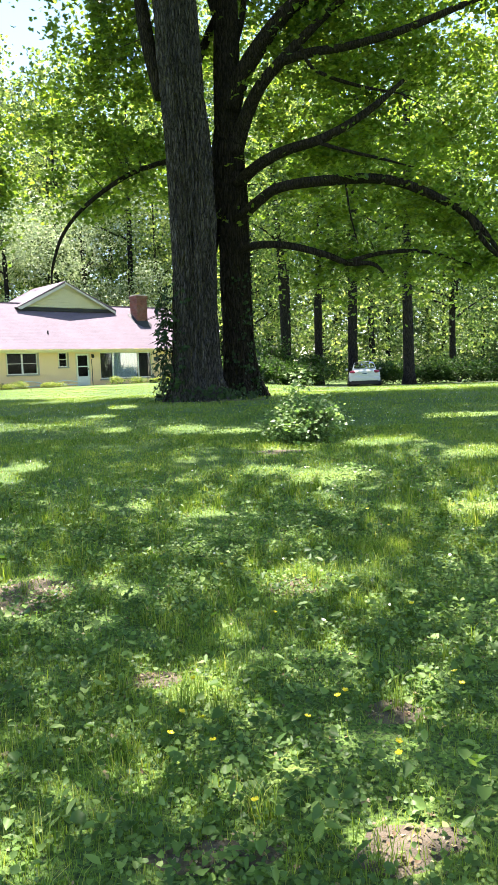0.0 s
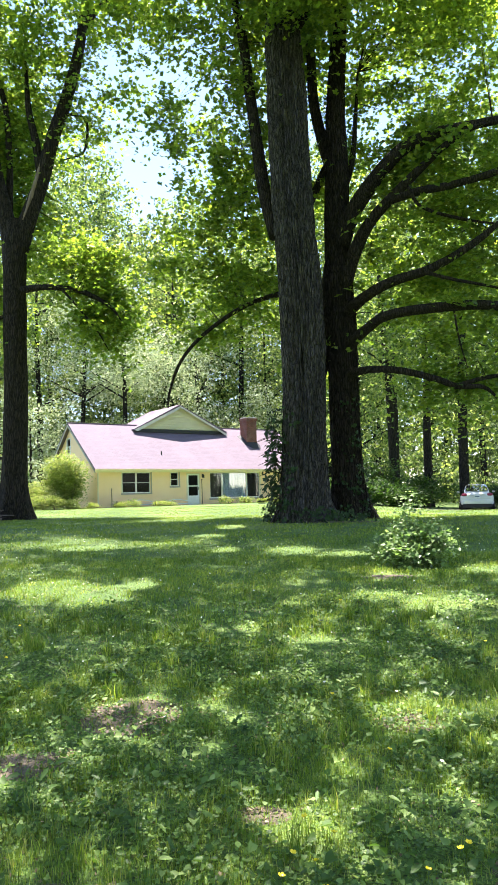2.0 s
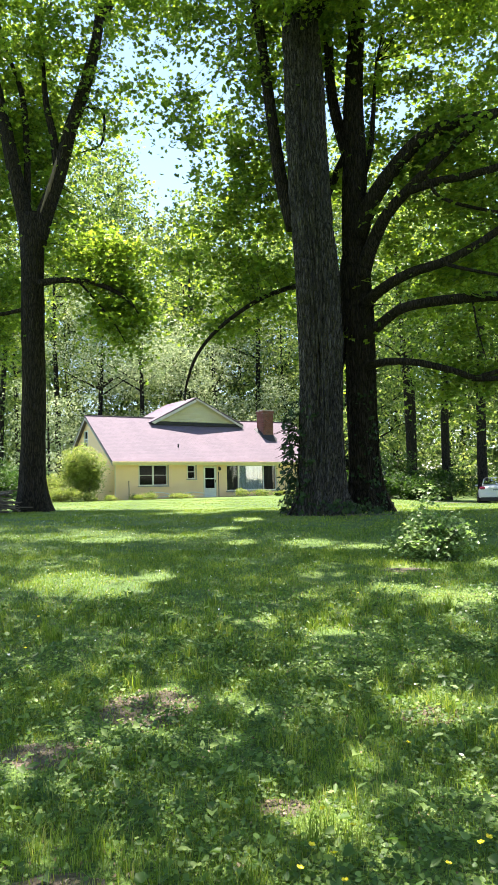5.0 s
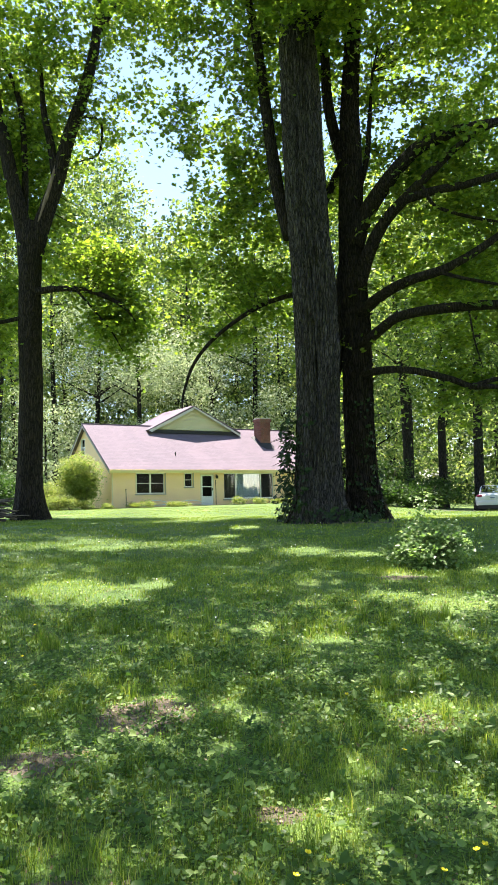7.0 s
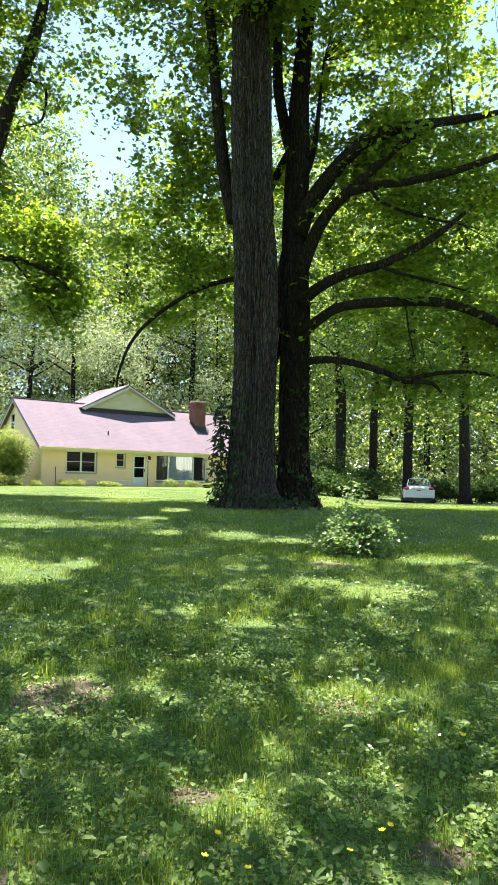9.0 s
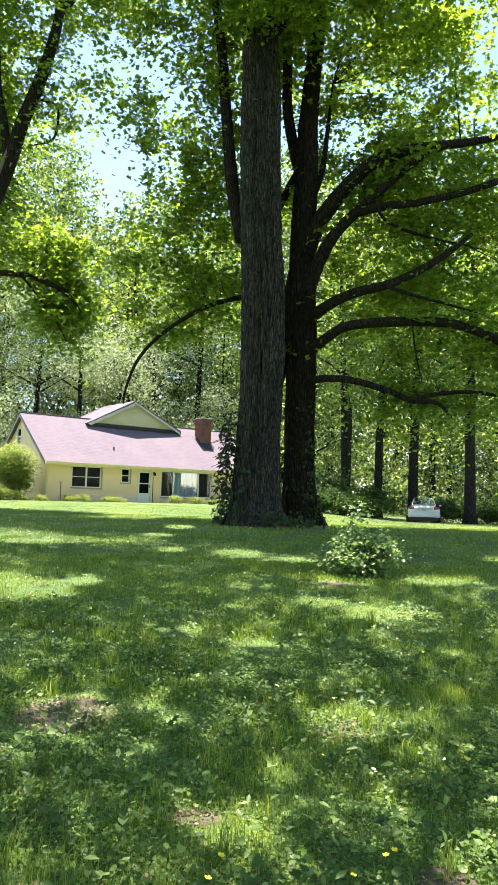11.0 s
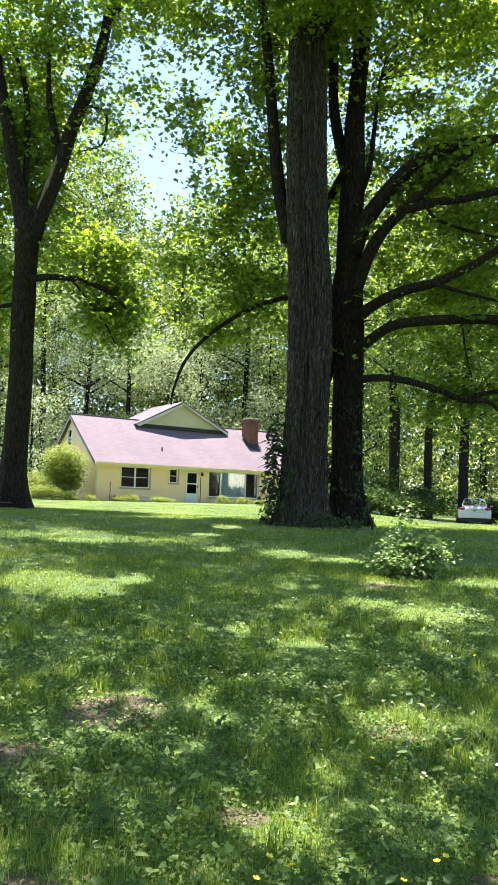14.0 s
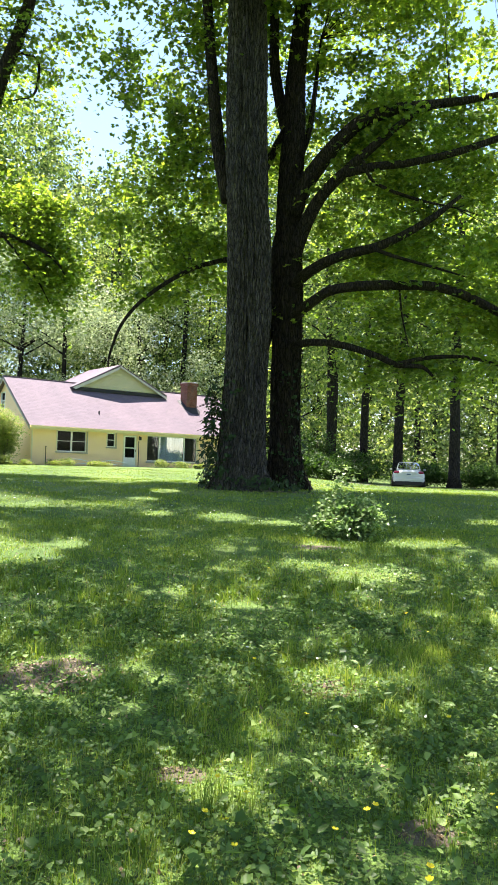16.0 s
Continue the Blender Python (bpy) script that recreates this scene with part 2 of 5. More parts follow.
def glass_material(name, tint, ior=1.5, mirror_share=None):
    m, nt, bs = material(name)
    gl = nt.nodes.new("ShaderNodeBsdfGlossy")
    gl.inputs["Roughness"].default_value = 0.02
    tr = nt.nodes.new("ShaderNodeBsdfTransparent")
    tr.inputs[0].default_value = (*tint, 1)
    mx = nt.nodes.new("ShaderNodeMixShader")
    if mirror_share is None:
        fr = nt.nodes.new("ShaderNodeFresnel")
        fr.inputs[0].default_value = ior
        nt.links.new(fr.outputs[0], mx.inputs[0])
    else:
        mx.inputs[0].default_value = mirror_share
    nt.links.new(tr.outputs[0], mx.inputs[1]), nt.links.new(gl.outputs[0], mx.inputs[2])
    nt.links.new(mx.outputs[0], nt.nodes["Material Output"].inputs[0])
    return m


SHINGLE, BRICK = shingle_material(), brick_material()
SCREENED = glass_material("screened_glass", (0.5, 0.52, 0.52), 1.22)
GLASS = glass_material("window_glass", (0.75, 0.8, 0.8))
# ordinary pane with a fixed, raised mirror share to strengthen its sky reflection
MIRROR_PANE = glass_material("sky_mirror_glass", (0.92, 0.95, 0.97), mirror_share=0.22)
CAR_GLASS = glass_material("car_glass", (0.2, 0.22, 0.22), 1.7)
RED_LENS = plain("red_lens", (0.28, 0.025, 0.06), None, 0.15, 8)


# ---- building helpers ----
rng = np.random.default_rng(7)


def thing(name, m, label, category, group="", kind=""):
    ob = new(name)
    ob.empty_display_size = 0.2
    ob.matrix_world = m
    return tagged(ob, label, category, group, kind)


def link_mesh(name, me, mat, parent=None, label="", m=None):
    me.materials.append(mat)
    ob = new(name, me)
    if parent:
        ob.parent = parent
    if m is not None:
        ob.matrix_basis = m
    return tagged(ob, label)


def part(name, bm, mat, parent, label="", m=None, smooth=False):
    me = bpy.data.meshes.new(name)
    if smooth:
        for f in bm.faces:
            f.smooth = True
    bm.normal_update()
    bm.to_mesh(me)
    bm.free()
    return link_mesh(name, me, mat, parent, label, m)


def box(x0, x1, y0, y1, z0, z1, bevel=0.0, bm=None):
    bm = bm or bmesh.new()
    r = bmesh.ops.create_cube(bm, size=1.0)
    bmesh.ops.transform(bm, matrix=Matrix.LocRotScale(((x0 + x1) / 2, (y0 + y1) / 2, (z0 + z1) / 2), None, (x1 - x0, y1 - y0, z1 - z0)), verts=r["verts"])
    if bevel:
        es = list({e for v in r["verts"] for e in v.link_edges})
        bmesh.ops.bevel(bm, geom=es, offset=bevel, segments=2, affect="EDGES", profile=0.5)
    return bm


def prism(outline, y0, y1, bm=None):
    """An outline in x and z, pushed from y0 to y1."""
    bm = bm or bmesh.new()
    a = [bm.verts.new((x, y0, z)) for x, z in outline]
    b = [bm.verts.new((x, y1, z)) for x, z in outline]
    bm.faces.new(a), bm.faces.new(b[::-1])
    for i in range(len(a)):
        j = (i + 1) % len(a)
        bm.faces.new((a[j], a[i], b[i], b[j]))
    bmesh.ops.recalc_face_normals(bm, faces=bm.faces[:])
    return bm


def raw_mesh(name, co, faces_by_size):
    """A mesh from arrays: faces_by_size is a list of (n, k) index arrays."""
    me = bpy.data.meshes.new(name)
    loops = np.concatenate([f.ravel() for f in faces_by_size]).astype(np.int32)
    tot = np.concatenate([np.full(len(f), f.shape[1], np.int32) for f in faces_by_size])
    me.vertices.add(len(co)), me.loops.add(len(loops)), me.polygons.add(len(tot))
    me.vertices.foreach_set("co", np.ascontiguousarray(co, np.float32).ravel())
    me.loops.foreach_set("vertex_index", loops)
    me.polygons.foreach_set("loop_start", (np.cumsum(tot) - tot).astype(np.int32))
    me.polygons.foreach_set("loop_total", tot)
    me.update(calc_edges=True)
    return me


def unit(a):
    return a / np.maximum(np.linalg.norm(a, axis=-1, keepdims=True), 1e-9)


# a lobed leaf: half widths along the midrib, from stalk to tip
LOBED = ((0.0, 0.0), (0.52, 0.22), (0.30, 0.52), (0.0, 1.0), (-0.30, 0.52), (-0.52, 0.22))
NARROW = ((0.0, 0.0), (0.20, 0.30), (0.16, 0.65), (0.0, 1.0), (-0.16, 0.65), (-0.20, 0.30))
HEART = ((0.0, 0.08), (0.48, 0.10), (0.42, 0.58), (0.0, 1.0), (-0.42, 0.58), (-0.48, 0.10))


DIAMOND = ((0.0, 0.0), (0.34, 0.45), (0.0, 1.0), (-0.34, 0.45))
PALMATE = ((0.0, 0.0), (0.55, 0.10), (0.26, 0.38), (0.46, 0.74), (0.0, 1.0), (-0.46, 0.74), (-0.26, 0.38), (-0.55, 0.10))


def leaves(name, at, normal, size, shape=LOBED, fold=0.14):
    """Many small leaves in one mesh, each two folded halves."""
    n, k = len(at), len(shape)
    along = unit(np.cross(normal, rng.normal(size=(n, 3))))
    across = np.cross(along, normal)
    co = np.empty((n, k, 3))
    for m, (a, b) in enumerate(shape):
        co[:, m] = at + size[:, None] * (across * a + along * (b - 0.5) + normal * (fold * (abs(a) * 2 - 0.4) - 0.12 * b * b))
    i = np.arange(n)[:, None] * k
    h = k // 2
    return raw_mesh(name, co.reshape(-1, 3), [np.concatenate([i + list(range(h + 1)), i + [0, *range(h, k)]])])


def smooth_line(pts, per=6):
    p = [Vector(q) for q in pts]
    p = [p[0] * 2 - p[1]] + p + [p[-1] * 2 - p[-2]]
    out = []
    for i in range(1, len(p) - 2):
        a, b, c, d = p[i - 1:i + 3]
        for k in range(per):
            t = k / per
            out.append(0.5 * ((2 * b) + (c - a) * t + (2 * a - 5 * b + 4 * c - d) * t * t + (3 * b - a - 3 * c + d) * t ** 3))
    out.append(p[-2])
    return out


def tube(pts, radii, sides=8, rough=0.0, furrow=0.0, per=6, seed=0.0, flare=0.0, flare_h=1.0):
    """A tapered limb along a bent line, closed at both ends; rough swells it unevenly, furrow cuts bark ridges, flare widens the foot."""
    line = smooth_line(pts, per)
    n = len(line)
    co, faces = [], []
    x = Vector((1, 0, 0))
    for i, q in enumerate(line):
        s = i / (n - 1) * (len(radii) - 1)
        k = min(int(s), len(radii) - 2)
        r = radii[k] + (radii[k + 1] - radii[k]) * (s - k)
        d = (line[min(i + 1, n - 1)] - line[max(i - 1, 0)]).normalized()
        x = (x - d * x.dot(d))
        x = x.normalized() if x.length > 1e-4 else d.orthogonal().normalized()
        y = d.cross(x)
        for j in range(sides):
            a = 2 * math.pi * j / sides
            c = x * math.cos(a) + y * math.sin(a)
            rr = r
            if rough:
                rr *= 1 + rough * noise.noise(Vector((c.x * 1.3 + seed, c.y * 1.3, q.z * 0.45 + c.z)))
            if furrow:
                f = noise.noise(Vector((c.x * 9 + seed, c.y * 9, q.z * 0.9))) + 0.6 * noise.noise(Vector((c.x * 19, c.y * 19 + seed, q.z * 2.1)))
                rr += furrow * max(-0.9, min(0.7, f * 1.6))
            if flare:
                h = max(0.0, (q.z - line[0].z))
                root = 0.6 + 0.4 * math.cos(5 * a + seed) + 0.35 * noise.noise(Vector((c.x * 2, c.y * 2, seed)))
                rr += flare * math.exp(-h / flare_h * 2.2) * max(0.1, root)
            co.append(q + c * rr)
    for i in range(n - 1):
        for j in range(sides):
            k = (j + 1) % sides
            faces.append((i * sides + j, i * sides + k, (i + 1) * sides + k, (i + 1) * sides + j))
    caps = [tuple(range(sides))[::-1], tuple(range((n - 1) * sides, n * sides))]
    me = bpy.data.meshes.new("limb")
    me.from_pydata(co, [], faces + caps)
    me.polygons.foreach_set("use_smooth", [True] * len(faces) + [False] * 2)
    return me


def barked_trunk(pts, radii, sides, per, seed, flare, depth, marks=()):
    """A trunk with furrowed bark: narrow upright plates between deep cracks; marks are wounds and swellings (angle, z, half angle, half height, push)."""
    line = smooth_line(pts, per)
    n = len(line)
    co = []
    for i, q in enumerate(line):
        s = i / (n - 1) * (len(radii) - 1)
        k = min(int(s), len(radii) - 2)
        r = radii[k] + (radii[k + 1] - radii[k]) * (s - k)
        h = max(0.0, q.z - line[0].z)
        spread = flare * math.exp(-h * 1.7)
        for j in range(sides):
            a = 2 * math.pi * j / sides
            cx, cy = math.cos(a), math.sin(a)
            big = noise.noise(Vector((cx * 6.0 + seed, cy * 6.0, q.z * 0.55)))
            fine = noise.noise(Vector((cx * 13.0, cy * 13.0 + seed, q.z * 1.3)))
            crumb = noise.noise(Vector((cx * 24.0 + 3, cy * 24.0, q.z * 5.0 + seed)))
            rr = r * (1 + 0.05 * noise.noise(Vector((cx * 1.2 + seed, cy * 1.2, q.z * 0.4))))
            rr -= depth * (1.3 * math.exp(-(big / 0.13) ** 2) + math.exp(-(fine / 0.17) ** 2)) - 0.25 * depth * crumb
            for ma, mz, wa, hz, push in marks:
                da = math.atan2(math.sin(a - ma), math.cos(a - ma))
                rr += push * math.exp(-(da / wa) ** 2 - ((q.z - mz) / hz) ** 2)
            rr += spread * max(0.1, 0.6 + 0.4 * math.cos(5 * a + seed) + 0.35 * noise.noise(Vector((cx * 2, cy * 2, seed))))
            co.append((q.x + cx * rr, q.y + cy * rr, q.z))
    i, j = np.meshgrid(np.arange(n - 1), np.arange(sides), indexing="ij")
    a, b = i * sides + j, i * sides + (j + 1) % sides
    me = raw_mesh("trunk", np.array(co), [np.stack([a, b, b + sides, a + sides], -1).reshape(-1, 4), np.arange((n - 1) * sides, n * sides)[None]])
    for f in me.polygons:
        f.use_smooth = True
    return me


# ---- ground ----
def height(u, v):
    """The lawn's rise with distance; it stays lower towards the parked car."""
    u, v = np.asarray(u, float), np.asarray(v, float)
    d = np.hypot(u, v)
    w = np.clip((np.degrees(np.arctan2(u, np.abs(v))) - 3) / 11, 0, 1)
    w = w * w * (3 - 2 * w)
    reach = (0, 3, 5, 8, 11, 15, 22, 30, 45, 70, 150)
    left = np.interp(d, reach, (0, .02, .06, .22, .42, .58, .85, .98, 1.14, 1.4, 3))
    right = np.interp(d, reach, (0, .02, .06, .22, .42, .55, .80, .76, .56, .7, 2))
    near = np.clip(1 - d / 30, 0, 1)
    bumps = 0.02 * near * (np.sin(u * 1.9 + 1) * np.sin(v * 1.3) + 0.6 * np.sin(u * 3.7) * np.sin(v * 4.1 + 2))
    return left * (1 - w) + right * w + bumps


def place(u, v, lift=0.0, turn=0.0):
    return W @ pose(u, v, float(height(u, v)) + lift, 0, 0, turn)


radii = np.concatenate([np.linspace(0.4, 12, 60), np.geomspace(12.4, 1500, 70)])
seg = 180
ang = np.linspace(0, 2 * math.pi, seg, endpoint=False)
gu, gv = np.outer(radii, np.sin(ang)).ravel(), np.outer(radii, np.cos(ang)).ravel()
gz = height(gu, gv)
co = np.vstack([[0, 0, 0.0], np.column_stack([gu, gv, gz])])
i, j = np.meshgrid(np.arange(len(radii) - 1), np.arange(seg), indexing="ij")
a, b = 1 + i * seg + j, 1 + i * seg + (j + 1) % seg
quads = np.stack([a, a + seg, b + seg, b], -1).reshape(-1, 4)
k = np.arange(seg)
tris = np.stack([np.zeros(seg, int), 1 + k, 1 + (k + 1) % seg], -1)
ground = link_mesh("ground", raw_mesh("ground", co, [quads, tris]), GROUND)
ground.matrix_world = W
for f in ground.data.polygons:
    f.use_smooth = True
tagged(ground, "gently rising lawn of grass, weeds and bare soil", "ground", kind="structure")


# ---- the house ----
HOUSE_X, HOUSE_Y, HOUSE_Z = 17.03, 41.80, 1.10
LONG, DEEP, EAVE_Z, RIDGE_Y, RIDGE_Z, PITCH = 15.8, 8.2, 2.35, 4.12, 5.52, 0.692
house = thing("house", pose(HOUSE_X, HOUSE_Y, HOUSE_Z), "pale yellow stucco cottage with a mauve shingle roof behind the lawn", "house")


def pierced(x0, x1, z0, z1, y0, y1, holes):
    """A wall along x with openings (x0, x1, z0, z1) through it, and their reveals."""
    xs = sorted({x0, x1, *[h[0] for h in holes], *[h[1] for h in holes]})
    zs = sorted({z0, z1, *[h[2] for h in holes], *[h[3] for h in holes]})
    bm = bmesh.new()

    def quad(*c):
        bm.faces.new([bm.verts.new(q) for q in c])

    def solid(i, k):
        if not (0 <= i < len(xs) - 1 and 0 <= k < len(zs) - 1):
            return False
        mx, mz = (xs[i] + xs[i + 1]) / 2, (zs[k] + zs[k + 1]) / 2
        return not any(a < mx < b and c < mz < d for a, b, c, d in holes)

    for i in range(len(xs) - 1):
        for k in range(len(zs) - 1):
            if not solid(i, k):
                continue
            a, b, c, d = xs[i], xs[i + 1], zs[k], zs[k + 1]
            quad((a, y0, c), (b, y0, c), (b, y0, d), (a, y0, d))
            quad((b, y1, c), (a, y1, c), (a, y1, d), (b, y1, d))
            if not solid(i - 1, k):
                quad((a, y1, c), (a, y0, c), (a, y0, d), (a, y1, d))
            if not solid(i + 1, k):
                quad((b, y0, c), (b, y1, c), (b, y1, d), (b, y0, d))
            if not solid(i, k - 1):
                quad((a, y1, c), (b, y1, c), (b, y0, c), (a, y0, c))
            if not solid(i, k + 1):
                quad((a, y0, d), (b, y0, d), (b, y1, d), (a, y1, d))
    bmesh.ops.remove_doubles(bm, verts=bm.verts[:], dist=0.001)
    return bm


DOUBLE, SMALL = (1.63, 3.55, 0.88, 2.15), (4.95, 5.53, 1.27, 2.15)
DOOR, PICTURE = (6.07, 7.10, 0.03, 2.12), (7.85, 11.78, 0.45, 2.14)
part("front_wall", pierced(0, LONG, -0.5, 2.44, 0.0, 0.22, [DOUBLE, SMALL, DOOR, PICTURE]), STUCCO, house)
part("back_wall", box(0, LONG, DEEP - 0.22, DEEP, -0.5, 2.2), STUCCO, house)


def roof_top(y):
    return min(EAVE_Z + (y + 0.46) * PITCH, RIDGE_Z - (y - RIDGE_Y) * 0.77) - 0.16


def gable_wall(x0, x1, hole=None):
    """An end wall up to the roof; a window opening may go through it."""
    cuts = [0.22, RIDGE_Y, DEEP - 0.22]
    if hole:
        cuts += [hole[0], hole[1]]
    cuts = sorted(cuts)
    bm = bmesh.new()
    for a, b in zip(cuts, cuts[1:]):
        spans = [(-0.5, None)]
        if hole and a >= hole[0] - 1e-6 and b <= hole[1] + 1e-6:
            spans = [(-0.5, hole[2]), (hole[3], None)]
        for lo, hi in spans:
            out = [(a, lo), (b, lo), (b, roof_top(b) if hi is None else hi), (a, roof_top(a) if hi is None else hi)]
            va = [bm.verts.new((x0, y, z)) for y, z in out]
            vb = [bm.verts.new((x1, y, z)) for y, z in out]
            bm.faces.new(va), bm.faces.new(vb[::-1])
            for i in range(4):
                bm.faces.new((va[(i + 1) % 4], va[i], vb[i], vb[(i + 1) % 4]))
    bmesh.ops.recalc_face_normals(bm, faces=bm.faces[:])
    return bm


LOFT_HOLE = (4.30, 5.02, 3.44, 4.56)
part("gable_wall", gable_wall(0.0, 0.22, LOFT_HOLE), STUCCO, house)
part("gable_wall", gable_wall(LONG - 0.22, LONG), STUCCO, house)


def slab(y0, z0, y1, z1, thick, x0, x1):
    out = [(y0, z0), (y1, z1), (y1, z1 - thick), (y0, z0 - thick)]
    bm = bmesh.new()
    va = [bm.verts.new((x0, y, z)) for y, z in out]
    vb = [bm.verts.new((x1, y, z)) for y, z in out]
    bm.faces.new(va), bm.faces.new(vb[::-1])
    for i in range(4):
        bm.faces.new((va[(i + 1) % 4], va[i], vb[i], vb[(i + 1) % 4]))
    bmesh.ops.recalc_face_normals(bm, faces=bm.faces[:])
    return bm


front_roof = part("front_roof", slab(-0.46, EAVE_Z, RIDGE_Y, RIDGE_Z, 0.13, -0.28, LONG + 0.39), SHINGLE, house, "mauve grey asphalt shingles")
part("back_roof", slab(DEEP + 0.42, RIDGE_Z - (DEEP + 0.42 - RIDGE_Y) * 0.77, RIDGE_Y, RIDGE_Z, 0.13, -0.28, LONG + 0.39), SHINGLE, house)
part("ridge_cap", box(-0.29, LONG + 0.40, RIDGE_Y - 0.09, RIDGE_Y + 0.09, RIDGE_Z - 0.03, RIDGE_Z + 0.025, 0.01), SHINGLE, house)
part("fascia", box(-0.28, LONG + 0.39, -0.485, -0.462, EAVE_Z - 0.22, EAVE_Z - 0.01), TRIM, house, "cream painted eaves board")
part("soffit", box(-0.27, LONG + 0.38, -0.45, -0.003, EAVE_Z - 0.20, EAVE_Z - 0.17), TRIM, house)
part("back_soffit", box(-0.27, LONG + 0.38, DEEP + 0.003, DEEP + 0.40, 1.72, 1.75), TRIM, house)
gutter = prism([(0.0, 0.0), (0.11, 0.0), (0.14, 0.10), (0.125, 0.10), (0.10, 0.015), (0.012, 0.015), (0.012, 0.10), (0.0, 0.10)], 0, LONG + 0.67)
part("gutter", gutter, TRIM, house, "", pose(-0.28, -0.487, EAVE_Z - 0.13, 0, 0, -90) @ pose(0, 0, 0))
part("downspout", box(0.02, 0.10, -0.09, -0.01, -0.3, EAVE_Z - 0.18, 0.01), TRIM, house)
for x in (-0.28, LONG + 0.36):
    part("rake_board", slab(-0.46, EAVE_Z - 0.131, RIDGE_Y, RIDGE_Z - 0.131, 0.14, x, x + 0.03), GREY_TRIM, house)
    part("rake_board", slab(DEEP + 0.42, RIDGE_Z - (DEEP + 0.42 - RIDGE_Y) * 0.77 - 0.131, RIDGE_Y, RIDGE_Z - 0.131, 0.14, x, x + 0.03), GREY_TRIM, house)
part("floor_slab", box(0.23, LONG - 0.23, 0.23, DEEP - 0.23, -0.4, 0.02), INSIDE, house)
part("partition", box(0.23, LONG - 0.23, 2.4, 2.5, 0.03, 2.2), INSIDE, house, "dim inner wall")
part("inner_ceiling", box(0.23, LONG - 0.23, 0.23, DEEP - 0.23, 2.25, 2.30), INSIDE, house)

# cross gable over the ridge
GX0, GX1, GPX, GB, GP, GY = 4.05, 11.05, 7.38, 5.20, 6.95, 3.38
gable = part("cross_gable", prism([(GX0 + 0.25, GB + 0.02), (GX1 - 0.25, GB + 0.02), (GPX, GP - 0.16)], GY + 0.03, GY + 3.6), SIDING, house, "pale clapboard gable above the roof")
boards = bmesh.new()
nb = 9
for k in range(nb):
    z0 = GB + 0.03 + k * (GP - 0.2 - GB) / nb
    z1 = z0 + (GP - 0.2 - GB) / nb
    a0 = (z0 - GB) / (GP - GB)
    x0, x1 = GX0 + 0.2 + (GPX - GX0) * a0, GX1 - 0.2 - (GX1 - GPX) * a0
    if x1 - x0 < 0.25:
        break
    vs = [boards.verts.new(q) for q in ((x0, GY - 0.012, z0), (x1, GY - 0.012, z0), (x1 - 0.3, GY + 0.012, z1), (x0 + 0.3, GY + 0.012, z1), (x0, GY + 0.028, z0), (x1, GY + 0.028, z0))]
    boards.faces.new(vs[:4]), boards.faces.new((vs[1], vs[0], vs[4], vs[5]))
part("clapboard", boards, SIDING, gable)
for xa, za, xb, zb in ((GX0 - 0.10, GB - 0.03, GPX, GP), (GPX, GP, GX1 + 0.10, GB - 0.03)):
    part("gable_roof", prism([(xa, za), (xb, zb), (xb, zb - 0.14), (xa, za - 0.06)], GY - 0.28, GY + 4.4), SHINGLE, gable)
    part("rake_trim", prism([(xa, za - 0.063), (xb, zb - 0.143), (xb, zb - 0.30), (xa + (0.25 if xa < GPX - 1 else 0), za - 0.16)], GY - 0.27, GY - 0.23), PALE_TRIM, gable)
# the shadow below the gable, built as a near-black strip
part("gable_shade_strip", prism([(GX0 + 0.1, 4.98), (GX1 - 0.1, 4.98), (GX1 - 0.1, GB - 0.02), (GX0 + 0.1, GB - 0.02)], GY - 0.14, GY + 0.02), SHADE_VENT, gable, "dark strip for the gable's shadow on the roof")

# chimney
CX0, CX1, CY0, CY1 = 12.35, 13.20, 2.30, 3.15
chimney = part("chimney", box(CX0, CX1, CY0, CY1, 3.4, 5.92, 0.008), BRICK, house, "red brick chimney stack")
part("corbel", box(CX0 - 0.05, CX1 + 0.05, CY0 - 0.05, CY1 + 0.05, 5.921, 6.12, 0.01), BRICK, chimney)
part("chimney_cap", box(CX0 - 0.02, CX1 + 0.02, CY0 - 0.02, CY1 + 0.02, 6.121, 6.20, 0.02), GREY_TRIM, chimney)
# the chimney's cast shadow, laid on the roof as a dark sheet
shade_sheet = bmesh.new()
zr = lambda y: EAVE_Z + (y + 0.46) * PITCH + 0.015
lo = [shade_sheet.verts.new(q) for q in ((CX0 - 0.28, CY1, zr(CY1)), (CX0 - 0.28, CY0 - 0.05, zr(CY0 - 0.05)), (CX0 + 0.15, CY0 - 0.55, zr(CY0 - 0.55)), (CX1 - 0.05, CY0 - 0.55, zr(CY0 - 0.55)), (CX1 + 0.16, CY0 - 0.2, zr(CY0 - 0.2)), (CX1 + 0.16, CY1, zr(CY1)))]
hi = [shade_sheet.verts.new(q) for q in ((CX0 - 0.004, CY1, zr(CY1) + 0.12), (CX0 - 0.004, CY0 - 0.004, zr(CY0) + 0.12), (CX0 + 0.1, CY0 - 0.004, zr(CY0) + 0.12), (CX1 - 0.1, CY0 - 0.004, zr(CY0) + 0.12), (CX1 + 0.004, CY0 - 0.004, zr(CY0) + 0.12), (CX1 + 0.004, CY1, zr(CY1) + 0.12))]
for i in range(5):
    shade_sheet.faces.new((lo[i], lo[i + 1], hi[i + 1], hi[i]))
part("chimney_shade", shade_sheet, SHADE_VENT, chimney, "dark sheet in the shape of the chimney's shadow on the roof")
vent = part("vent_pipe", box(4.78, 4.86, 0.92, 1.00, 3.2, 3.55, 0.02), SHADE_VENT, house)
